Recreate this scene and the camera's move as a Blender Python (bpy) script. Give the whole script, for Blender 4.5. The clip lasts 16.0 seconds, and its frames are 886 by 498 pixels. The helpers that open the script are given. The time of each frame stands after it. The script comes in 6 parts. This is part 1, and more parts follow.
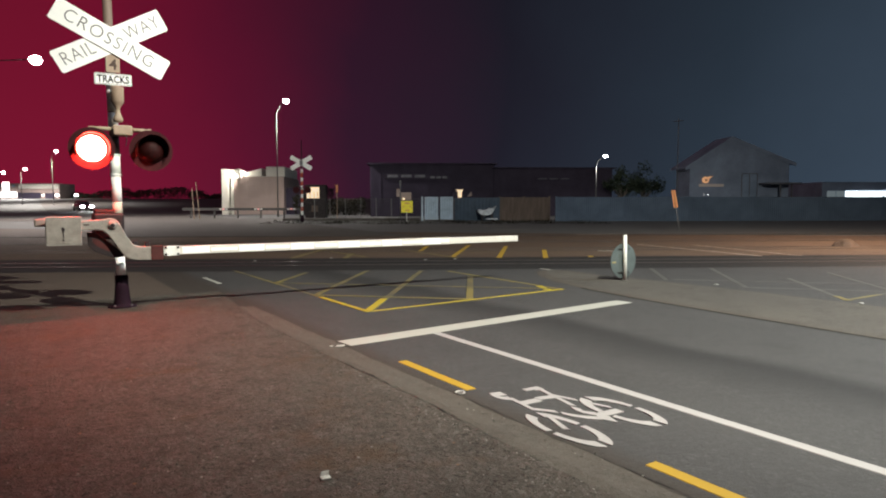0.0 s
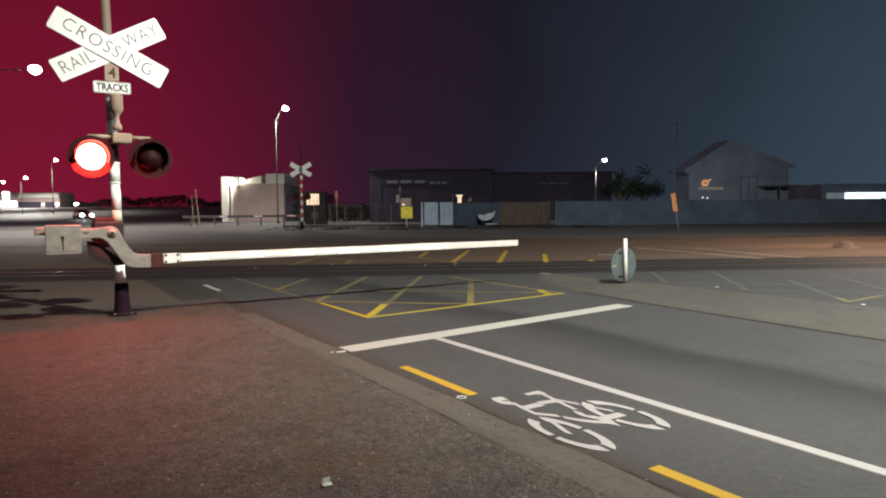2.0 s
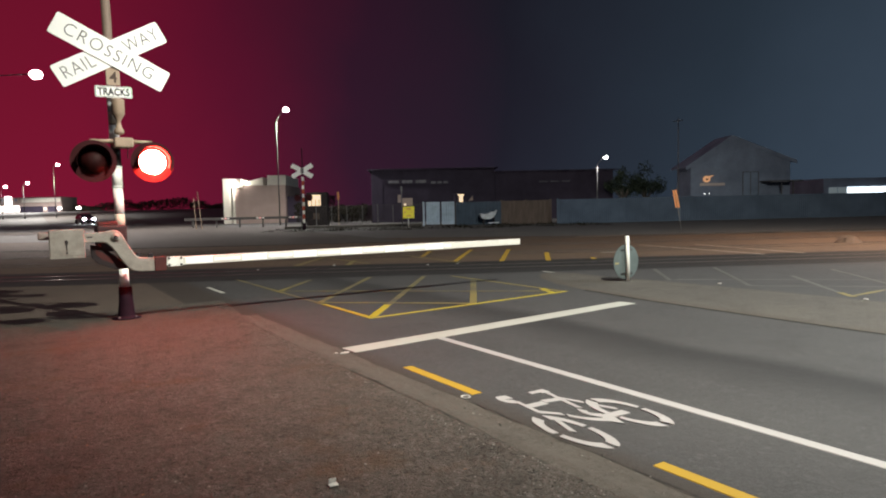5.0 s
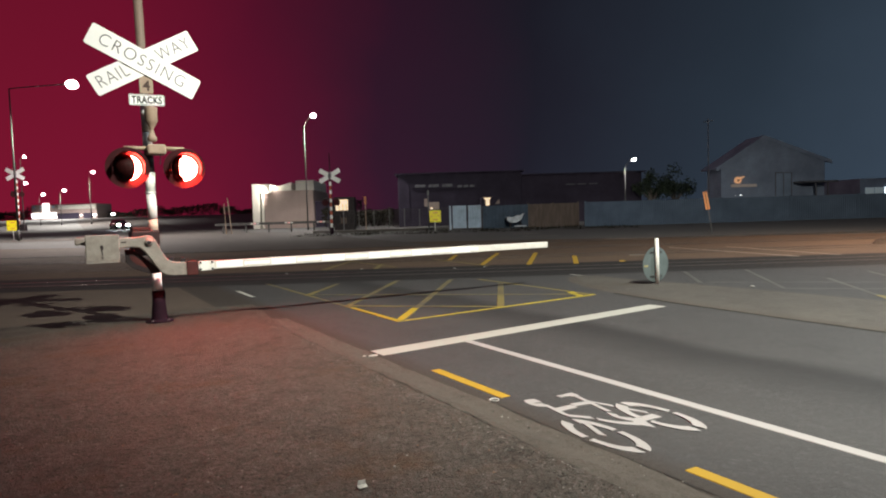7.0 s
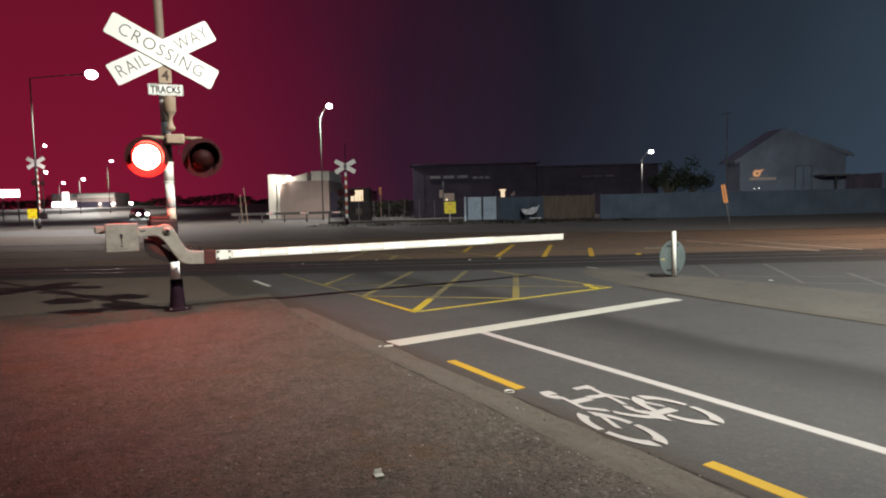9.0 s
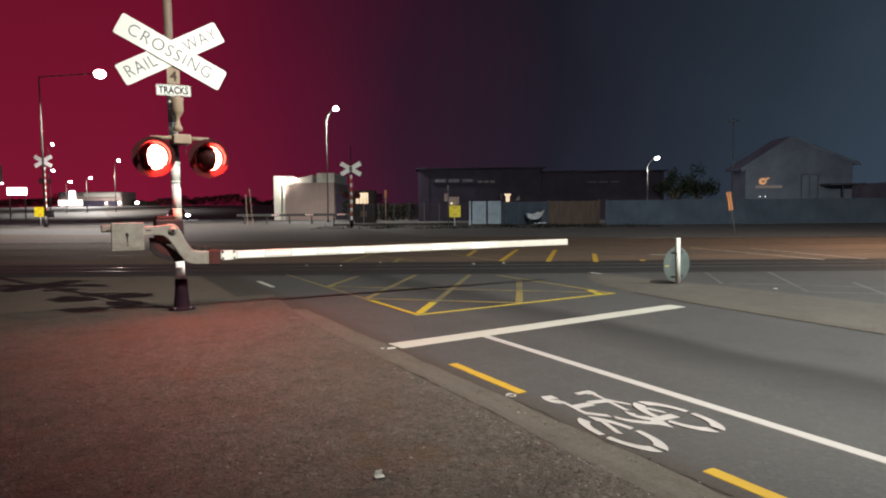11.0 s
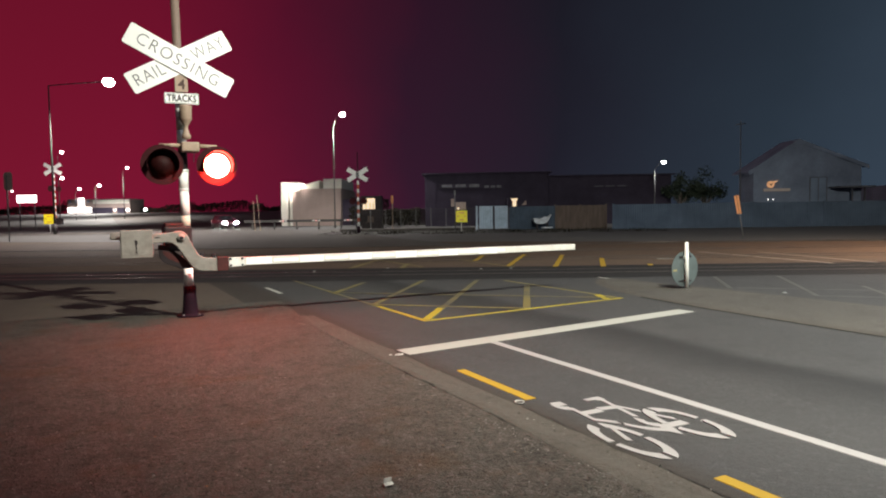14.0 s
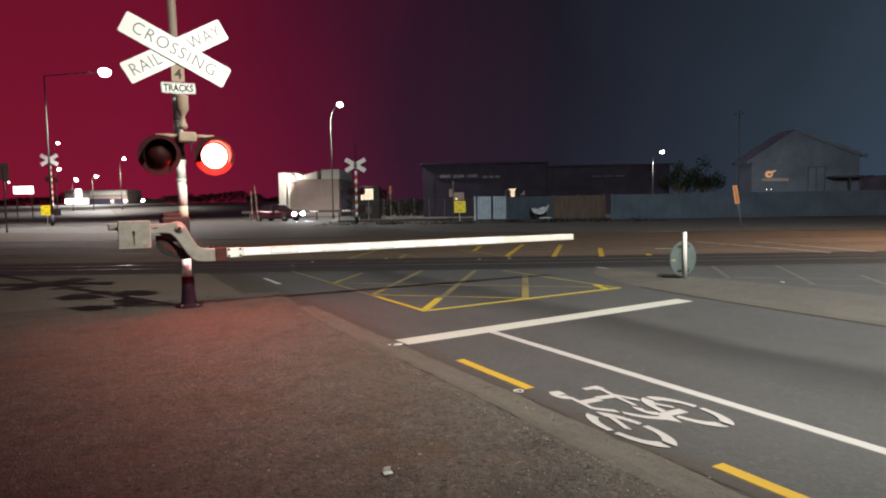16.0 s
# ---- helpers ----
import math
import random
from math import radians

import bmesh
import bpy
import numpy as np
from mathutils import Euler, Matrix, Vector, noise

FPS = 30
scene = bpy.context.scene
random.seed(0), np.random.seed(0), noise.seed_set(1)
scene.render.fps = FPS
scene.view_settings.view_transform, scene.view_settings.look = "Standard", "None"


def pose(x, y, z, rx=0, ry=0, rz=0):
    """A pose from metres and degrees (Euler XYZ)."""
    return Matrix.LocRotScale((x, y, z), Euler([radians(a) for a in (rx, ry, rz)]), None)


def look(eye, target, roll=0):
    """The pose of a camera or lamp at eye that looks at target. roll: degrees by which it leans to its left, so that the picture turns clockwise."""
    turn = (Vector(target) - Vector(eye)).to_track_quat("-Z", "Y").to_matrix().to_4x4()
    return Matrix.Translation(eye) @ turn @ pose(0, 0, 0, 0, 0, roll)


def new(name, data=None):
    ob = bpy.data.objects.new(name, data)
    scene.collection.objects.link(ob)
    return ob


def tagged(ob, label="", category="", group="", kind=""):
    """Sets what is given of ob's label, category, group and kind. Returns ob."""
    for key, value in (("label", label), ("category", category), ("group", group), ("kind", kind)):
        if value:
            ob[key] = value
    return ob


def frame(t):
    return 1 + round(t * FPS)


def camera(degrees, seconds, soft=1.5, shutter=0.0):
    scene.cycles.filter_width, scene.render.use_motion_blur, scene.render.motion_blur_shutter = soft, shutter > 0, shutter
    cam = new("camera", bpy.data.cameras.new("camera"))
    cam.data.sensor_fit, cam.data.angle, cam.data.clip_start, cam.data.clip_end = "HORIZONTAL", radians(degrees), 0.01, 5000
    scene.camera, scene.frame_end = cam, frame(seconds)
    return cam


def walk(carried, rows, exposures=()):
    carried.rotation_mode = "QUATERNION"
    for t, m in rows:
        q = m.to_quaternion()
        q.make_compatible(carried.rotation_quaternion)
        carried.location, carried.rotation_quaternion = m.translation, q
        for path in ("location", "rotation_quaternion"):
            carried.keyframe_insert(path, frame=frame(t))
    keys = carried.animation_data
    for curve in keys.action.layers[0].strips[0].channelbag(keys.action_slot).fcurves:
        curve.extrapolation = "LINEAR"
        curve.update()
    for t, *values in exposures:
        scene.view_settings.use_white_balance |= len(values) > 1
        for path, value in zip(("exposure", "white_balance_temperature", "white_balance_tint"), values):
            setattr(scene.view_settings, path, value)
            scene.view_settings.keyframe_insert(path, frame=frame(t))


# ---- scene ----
cam = camera(69.0, 16.0, soft=2.0)
PATH = [
    (0, (0.0369, 0.0025, 1.5518), (5.4794, 8.3631, 0.8592), -0.06),
    (0.5, (0.0335, 0.0141, 1.5468), (5.4060, 8.4236, 0.9014), -0.57),
    (1, (0.0382, 0.0084, 1.5455), (5.3957, 8.4303, 0.9373), -0.71),
    (1.5, (0.0366, 0.0089, 1.5474), (5.3975, 8.4254, 0.8974), -0.65),
    (2, (0.0423, 0.0103, 1.5452), (5.4863, 8.3765, 0.9372), -0.57),
    (2.5, (0.0369, 0.0098, 1.5457), (5.5751, 8.3052, 0.8284), -0.46),
    (3, (0.0434, 0.0212, 1.5413), (5.5568, 8.3371, 0.8711), -0.89),
    (3.2, (0.0434, 0.0212, 1.5413), (5.5240, 8.3628, 0.9251), -1.07),
    (5.3, (0.0308, -0.0042, 1.5526), (5.4169, 8.3989, 0.9374), -1.41),
    (5.5, (0.0308, -0.0042, 1.5526), (5.2886, 8.4919, 1.1380), -1.56),
    (6, (0.0193, -0.0096, 1.5455), (5.2253, 8.5174, 1.1120), -1.45),
    (6.5, (0.0203, -0.0078, 1.5411), (5.2003, 8.5262, 0.9599), -1.46),
    (7, (0.0238, -0.0024, 1.5448), (5.0914, 8.6010, 0.9968), -1.71),
    (7.5, (0.0160, -0.0033, 1.5438), (4.9813, 8.6540, 0.9125), -1.32),
    (8, (0.0105, -0.0065, 1.5441), (5.0146, 8.6306, 0.9435), -0.95),
    (8.5, (0.0107, 0.0006, 1.5414), (4.9452, 8.6742, 0.8937), -1.08),
    (9, (0.0095, 0.0102, 1.5418), (4.8765, 8.7197, 0.8668), -1.30),
    (9.2, (0.0095, 0.0102, 1.5418), (4.8436, 8.7409, 0.9045), -1.45),
    (11.3, (0.0029, -0.0107, 1.5396), (4.8446, 8.7170, 0.9200), -0.26),
    (11.5, (0.0029, -0.0107, 1.5396), (4.8697, 8.7003, 0.8822), -0.13),
    (12, (0.0036, -0.0097, 1.5447), (4.8513, 8.7175, 0.9641), -0.34),
    (12.5, (-0.0045, -0.0131, 1.5534), (4.7607, 8.7604, 0.9894), -0.56),
    (13, (-0.0048, -0.0024, 1.5411), (4.7883, 8.7469, 0.8506), -0.78),
    (13.5, (-0.0017, -0.0030, 1.5480), (4.7381, 8.7788, 0.9048), -0.69),
    (14, (-0.0030, -0.0067, 1.5519), (4.7188, 8.7918, 1.0122), -0.84),
    (14.5, (-0.0030, -0.0023, 1.5497), (4.6565, 8.8302, 1.0256), -1.24),
    (15, (-0.0061, 0.0004, 1.5503), (4.7074, 8.8016, 0.9844), -1.04),
    (15.5, (-0.0005, -0.0022, 1.5453), (4.7223, 8.7905, 0.9267), -1.13),
    (16, (-0.0018, 0.0037, 1.5443), (4.7378, 8.7824, 0.8579), -0.94),
]
walk(cam, [(t, look(eye, target, roll)) for t, eye, target, roll in PATH])

# The railway runs across the road at a slant: u along the tracks, d away over them.
TURN = radians(29.3)
SN, CS = math.sin(TURN), math.cos(TURN)


def rise(d):
    """Height of the ground: level up to the tracks, then a low bank and, far off, a gentle hill."""
    k = min(max((d - 24.0) / 26.0, 0.0), 1.0)
    h = min(max((d - 78.0) / 92.0, 0.0), 1.0)
    return 0.35 * k * k * (3 - 2 * k) + 2.7 * h * h * (3 - 2 * h)


def tf(u, d, z=0.0):
    return Vector((u * CS + d * SN, -u * SN + d * CS, z))


def on_ground(x, y):
    return rise(x * SN + y * CS)


# ---- world and lights ----
def node(nt, kind, **inputs):
    n = nt.nodes.new(kind)
    for k, v in inputs.items():
        n.inputs[k].default_value = v
    return n


def build_world():
    w = bpy.data.worlds.new("night_sky_with_glare")
    scene.world = w
    w.use_nodes = True
    nt = w.node_tree
    nt.nodes.clear()
    out = nt.nodes.new("ShaderNodeOutputWorld")
    bg = nt.nodes.new("ShaderNodeBackground")
    tc = nt.nodes.new("ShaderNodeTexCoord")
    dot = nt.nodes.new("ShaderNodeVectorMath")
    dot.operation = "DOT_PRODUCT"
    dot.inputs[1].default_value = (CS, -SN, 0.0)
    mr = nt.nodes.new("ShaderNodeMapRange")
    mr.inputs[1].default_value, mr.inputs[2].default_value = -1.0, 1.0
    # Red on the left is lens glare from the signal lamps, painted into sky.
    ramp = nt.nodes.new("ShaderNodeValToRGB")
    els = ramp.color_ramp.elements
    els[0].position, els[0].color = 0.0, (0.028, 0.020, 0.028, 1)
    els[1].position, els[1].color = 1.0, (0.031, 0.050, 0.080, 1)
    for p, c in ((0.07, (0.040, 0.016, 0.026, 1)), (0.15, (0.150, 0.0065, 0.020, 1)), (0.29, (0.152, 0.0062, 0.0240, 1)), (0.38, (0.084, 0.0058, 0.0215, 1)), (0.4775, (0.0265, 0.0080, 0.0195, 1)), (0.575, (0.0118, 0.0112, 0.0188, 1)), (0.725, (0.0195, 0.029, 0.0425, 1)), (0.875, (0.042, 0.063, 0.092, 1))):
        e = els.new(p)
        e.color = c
    nt.links.new(tc.outputs["Generated"], dot.inputs[0])
    nt.links.new(dot.outputs["Value"], mr.inputs[0])
    gradient_noise = node(nt, "ShaderNodeTexNoise", Scale=2.6, Detail=5.0, Roughness=0.55)
    nt.links.new(tc.outputs["Generated"], gradient_noise.inputs["Vector"])
    wisp = node(nt, "ShaderNodeMath")
    wisp.operation = "MULTIPLY_ADD"
    wisp.inputs[1].default_value, wisp.inputs[2].default_value = 0.10, -0.05
    nt.links.new(gradient_noise.outputs[0], wisp.inputs[0])
    both = node(nt, "ShaderNodeMath")
    nt.links.new(mr.outputs[0], both.inputs[0])
    nt.links.new(wisp.outputs[0], both.inputs[1])
    nt.links.new(both.outputs[0], ramp.inputs[0])
    high = nt.nodes.new("ShaderNodeSeparateXYZ")
    nt.links.new(tc.outputs["Generated"], high.inputs[0])
    fade = node(nt, "ShaderNodeMapRange")
    for i, x in enumerate((0.0, 0.42, 1.3, 0.8)):
        fade.inputs[i + 1].default_value = x
    nt.links.new(high.outputs[2], fade.inputs[0])
    nt.links.new(fade.outputs[0], bg.inputs[1])
    # Painted glare lies only ahead; behind, the sky is plain and dim.
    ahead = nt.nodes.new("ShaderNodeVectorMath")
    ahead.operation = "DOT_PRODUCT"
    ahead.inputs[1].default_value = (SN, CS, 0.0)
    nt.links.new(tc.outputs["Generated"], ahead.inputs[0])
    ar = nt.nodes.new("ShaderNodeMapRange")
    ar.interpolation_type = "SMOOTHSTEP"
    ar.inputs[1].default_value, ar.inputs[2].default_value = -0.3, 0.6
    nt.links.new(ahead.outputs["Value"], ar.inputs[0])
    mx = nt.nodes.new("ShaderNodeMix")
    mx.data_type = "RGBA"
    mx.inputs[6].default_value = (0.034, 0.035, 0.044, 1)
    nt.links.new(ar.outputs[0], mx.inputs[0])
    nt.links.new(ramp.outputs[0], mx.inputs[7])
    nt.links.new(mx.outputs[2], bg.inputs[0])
    nt.links.new(bg.outputs[0], out.inputs[0])


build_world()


def spot(name, place, watts, color, radius=0.12, cone=150, aim=(0, 0, -1), blend=0.45):
    data = bpy.data.lights.new(name, "SPOT")
    data.energy, data.color, data.shadow_soft_size = watts, color, radius
    data.spot_size, data.spot_blend = radians(cone), blend
    ob = new(name, data)
    ob.matrix_world = look(place, Vector(place) + Vector(aim))
    return ob


LED = (0.97, 0.955, 0.82)
COOL = (0.86, 0.95, 1.0)
LAMP_NEAR = Vector((6.7, -3.5, 14.5))
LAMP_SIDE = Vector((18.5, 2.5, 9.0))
spot("street_light_near", LAMP_NEAR - Vector((0, 0, 0.45)), 26500, LED, aim=(0.37, 0.68, -0.70), cone=100, blend=0.5)
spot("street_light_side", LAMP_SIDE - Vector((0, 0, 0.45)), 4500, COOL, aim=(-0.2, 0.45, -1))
spot("street_light_mid", tf(-10.9, 64, 11.3), 21000, (1.0, 0.95, 0.88))
spot("street_light_big", tf(-27.6, 52, 11.9), 19000, (1.0, 0.9, 0.84))
spot("street_light_sodium", tf(20.0, 21, 8.4), 7800, (1.0, 0.64, 0.42), cone=140, blend=0.8)
spot("street_light_right", tf(18.65, 58, 5.5), 900, (1.0, 0.97, 0.9))
spot("warehouse_light", tf(-18.9, 78.8, 5.35), 1100, (1.0, 0.92, 0.82), radius=0.2, cone=95, aim=(-0.95, 0.72, -0.45), blend=0.5)
spot("street_light_far", tf(-64.0, 118, 10.6), 24000, (1.0, 0.93, 0.86))
# Added fill with no lamp built or known here; brightens the shop fronts.
spot("fill_light_shops", tf(-88.0, 156, 11.5), 30000, (1.0, 0.95, 0.9))


# ---- materials ----
def surface(name, base, rough=0.7, metal=0.0, vary=0.25, scale=6.0, fine=90.0, fine_vary=0.2, bump=0.2, dirt=None, dirt_amount=0.35, dirt_scale=1.2, coat=0.0, stretch=(1, 1, 1), gloss=0.5):
    """Painted, cast or mineral surface: colour wanders at two scales, dirt lies in patches, grain gives relief."""
    m = bpy.data.materials.new(name)
    m.use_nodes = True
    nt = m.node_tree
    b = nt.nodes["Principled BSDF"]
    tc = nt.nodes.new("ShaderNodeTexCoord")
    mp = nt.nodes.new("ShaderNodeMapping")
    mp.inputs["Scale"].default_value = stretch
    nt.links.new(tc.outputs["Object"], mp.inputs[0])
    n1 = node(nt, "ShaderNodeTexNoise", Scale=scale, Detail=6.0, Roughness=0.6)
    n2 = node(nt, "ShaderNodeTexNoise", Scale=fine, Detail=3.0, Roughness=0.7)
    n3 = node(nt, "ShaderNodeTexNoise", Scale=dirt_scale, Detail=8.0, Roughness=0.65)
    for n in (n1, n2, n3):
        nt.links.new(mp.outputs[0], n.inputs["Vector"])
    r1 = node(nt, "ShaderNodeMapRange")
    r1.inputs[1].default_value, r1.inputs[2].default_value = 0.3, 0.7
    r1.inputs[3].default_value, r1.inputs[4].default_value = 1 - vary, 1 + vary
    r2 = node(nt, "ShaderNodeMapRange")
    r2.inputs[1].default_value, r2.inputs[2].default_value = 0.3, 0.7
    r2.inputs[3].default_value, r2.inputs[4].default_value = 1 - fine_vary, 1 + fine_vary
    nt.links.new(n1.outputs[0], r1.inputs[0])
    nt.links.new(n2.outputs[0], r2.inputs[0])
    mul = node(nt, "ShaderNodeMath")
    mul.operation = "MULTIPLY"
    nt.links.new(r1.outputs[0], mul.inputs[0])
    nt.links.new(r2.outputs[0], mul.inputs[1])
    col = node(nt, "ShaderNodeVectorMath")
    col.operation = "SCALE"
    col.inputs[0].default_value = base
    nt.links.new(mul.outputs[0], col.inputs["Scale"])
    last = col.outputs[0]
    if dirt:
        r3 = node(nt, "ShaderNodeMapRange")
        r3.inputs[1].default_value, r3.inputs[2].default_value = 0.48, 0.72
        r3.inputs[3].default_value, r3.inputs[4].default_value = 0.0, dirt_amount
        nt.links.new(n3.outputs[0], r3.inputs[0])
        mx = nt.nodes.new("ShaderNodeMix")
        mx.data_type = "RGBA"
        mx.inputs[7].default_value = (*dirt, 1)
        nt.links.new(r3.outputs[0], mx.inputs[0])
        nt.links.new(last, mx.inputs[6])
        last = mx.outputs[2]
    nt.links.new(last, b.inputs["Base Color"])
    b.inputs["Roughness"].default_value = rough
    b.inputs["Metallic"].default_value = metal
    b.inputs["Coat Weight"].default_value = coat
    b.inputs["Specular IOR Level"].default_value = gloss
    if bump:
        bp = node(nt, "ShaderNodeBump", Strength=bump, Distance=0.01)
        nt.links.new(n2.outputs[0], bp.inputs["Height"])
        nt.links.new(bp.outputs[0], b.inputs["Normal"])
    return m


def glow(name, color, strength, base=(0.6, 0.6, 0.6)):
    m = bpy.data.materials.new(name)
    m.use_nodes = True
    b = m.node_tree.nodes["Principled BSDF"]
    b.inputs["Base Color"].default_value = (*base, 1)
    b.inputs["Emission Color"].default_value = (*color, 1)
    b.inputs["Emission Strength"].default_value = strength
    return m


def asphalt(name, base, chips, chip_scale, chip_amount, stains, rough=0.82, bump=0.35, oil=False, blotch=0.35, mottle=0.0, rust=None):
    """Bitumen with stone chips of two sizes, wide stains and hairline cracks."""
    m = bpy.data.materials.new(name)
    m.use_nodes = True
    nt = m.node_tree
    b = nt.nodes["Principled BSDF"]
    tc = nt.nodes.new("ShaderNodeTexCoord")
    v = node(nt, "ShaderNodeTexVoronoi", Scale=chip_scale)
    v2 = node(nt, "ShaderNodeTexVoronoi", Scale=chip_scale * 0.37)
    n1 = node(nt, "ShaderNodeTexNoise", Scale=0.55, Detail=9.0, Roughness=0.62)
    n2 = node(nt, "ShaderNodeTexNoise", Scale=14.0, Detail=6.0, Roughness=0.7)
    n3 = node(nt, "ShaderNodeTexNoise", Scale=1.7, Detail=7.0, Roughness=0.7)
    for n in (v, v2, n1, n2, n3):
        nt.links.new(tc.outputs["Object"], n.inputs["Vector"])

    def ranged(src, a, c, lo, hi):
        r = node(nt, "ShaderNodeMapRange")
        for i, x in enumerate((a, c, lo, hi)):
            r.inputs[i + 1].default_value = x
        nt.links.new(src, r.inputs[0])
        return r.outputs[0]

    def mixed(fac, a, c):
        mx = nt.nodes.new("ShaderNodeMix")
        mx.data_type = "RGBA"
        nt.links.new(fac, mx.inputs[0])
        for i, x in ((6, a), (7, c)):
            if isinstance(x, tuple):
                mx.inputs[i].default_value = (*x, 1)
            else:
                nt.links.new(x, mx.inputs[i])
        return mx.outputs[2]

    sep = nt.nodes.new("ShaderNodeSeparateColor")
    nt.links.new(v.outputs["Color"], sep.inputs[0])
    sep2 = nt.nodes.new("ShaderNodeSeparateColor")
    nt.links.new(v2.outputs["Color"], sep2.inputs[0])
    c = mixed(ranged(sep.outputs[0], 0.72, 1.0, 0.0, chip_amount), base, chips)
    c = mixed(ranged(sep2.outputs[1], 0.86, 1.0, 0.0, chip_amount * 0.8), c, tuple(x * 1.15 for x in chips))
    c = mixed(ranged(n2.outputs[0], 0.35, 0.7, 0.0, 0.45), c, tuple(x * 0.6 for x in base))
    c = mixed(ranged(n1.outputs[0], 0.42, 0.68, 0.0, 0.55), c, stains)
    c = mixed(ranged(n3.outputs[0], 0.5, 0.72, 0.0, blotch), c, tuple(x * 0.45 for x in base))
    if mottle:
        # worn hollows a hand wide, and crumbled edges within them
        n4 = node(nt, "ShaderNodeTexNoise", Scale=5.0, Detail=8.0, Roughness=0.75)
        n5 = node(nt, "ShaderNodeTexNoise", Scale=25.0, Detail=4.0, Roughness=0.8)
        for n in (n4, n5):
            nt.links.new(tc.outputs["Object"], n.inputs["Vector"])
        c = mixed(ranged(n4.outputs[0], 0.50, 0.64, 0.0, mottle * 0.6), c, tuple(x * 0.45 for x in base))
        c = mixed(ranged(n5.outputs[0], 0.565, 0.63, 0.0, mottle), c, tuple(x * 0.25 for x in base))
        c = mixed(ranged(n5.outputs[0], 0.40, 0.32, 0.0, mottle * 0.6), c, chips)
    if rust:
        n6 = node(nt, "ShaderNodeTexNoise", Scale=0.9, Detail=7.0, Roughness=0.72)
        nt.links.new(tc.outputs["Object"], n6.inputs["Vector"])
        c = mixed(ranged(n6.outputs[0], 0.54, 0.70, 0.0, 0.8), c, rust)
    if oil:
        # drip line along the middle of the lane, as left by waiting vehicles
        xyz = nt.nodes.new("ShaderNodeSeparateXYZ")
        wob = node(nt, "ShaderNodeTexNoise", Scale=0.35, Detail=3.0)
        nt.links.new(tc.outputs["Object"], wob.inputs["Vector"])
        nt.links.new(tc.outputs["Object"], xyz.inputs[0])
        a1 = node(nt, "ShaderNodeMath")
        a1.operation = "MULTIPLY_ADD"
        a1.inputs[1].default_value, a1.inputs[2].default_value = 0.9, -6.32
        nt.links.new(wob.outputs[0], a1.inputs[0])
        a2 = node(nt, "ShaderNodeMath")
        nt.links.new(xyz.outputs[0], a2.inputs[0])
        nt.links.new(a1.outputs[0], a2.inputs[1])
        far_side = ranged(a2.outputs[0], 0.08, 0.42, 0.85, 0.0)
        near_side = ranged(a2.outputs[0], -1.0, -0.05, 0.0, 1.0)
        a3 = node(nt, "ShaderNodeMath")
        a3.operation = "MULTIPLY"
        nt.links.new(far_side, a3.inputs[0])
        nt.links.new(near_side, a3.inputs[1])
        fac = a3.outputs[0]
        c = mixed(fac, c, (0.020, 0.020, 0.021))
        # grit gathered along the channel
        e1 = node(nt, "ShaderNodeMath")
        e1.operation = "MULTIPLY_ADD"
        e1.inputs[1].default_value = 0.22
        nt.links.new(n3.outputs[0], e1.inputs[0])
        nt.links.new(xyz.outputs[0], e1.inputs[2])
        c = mixed(ranged(e1.outputs[0], 3.06, 3.32, 0.85, 0.0), c, (0.038, 0.031, 0.026))
    nt.links.new(c, b.inputs["Base Color"])
    b.inputs["Roughness"].default_value = rough
    b.inputs["Specular IOR Level"].default_value = 0.3
    bp = node(nt, "ShaderNodeBump", Strength=bump, Distance=0.006)
    nt.links.new(v.outputs["Distance"], bp.inputs["Height"])
    bp2 = node(nt, "ShaderNodeBump", Strength=0.4, Distance=0.02)
    nt.links.new(n2.outputs[0], bp2.inputs["Height"])
    nt.links.new(bp.outputs[0], bp2.inputs["Normal"])
    last = bp2
    if mottle:
        last = node(nt, "ShaderNodeBump", Strength=mottle, Distance=0.03)
        last.invert = True
        nt.links.new(n5.outputs[0], last.inputs["Height"])
        nt.links.new(bp2.outputs[0], last.inputs["Normal"])
    nt.links.new(last.outputs[0], b.inputs["Normal"])
    return m


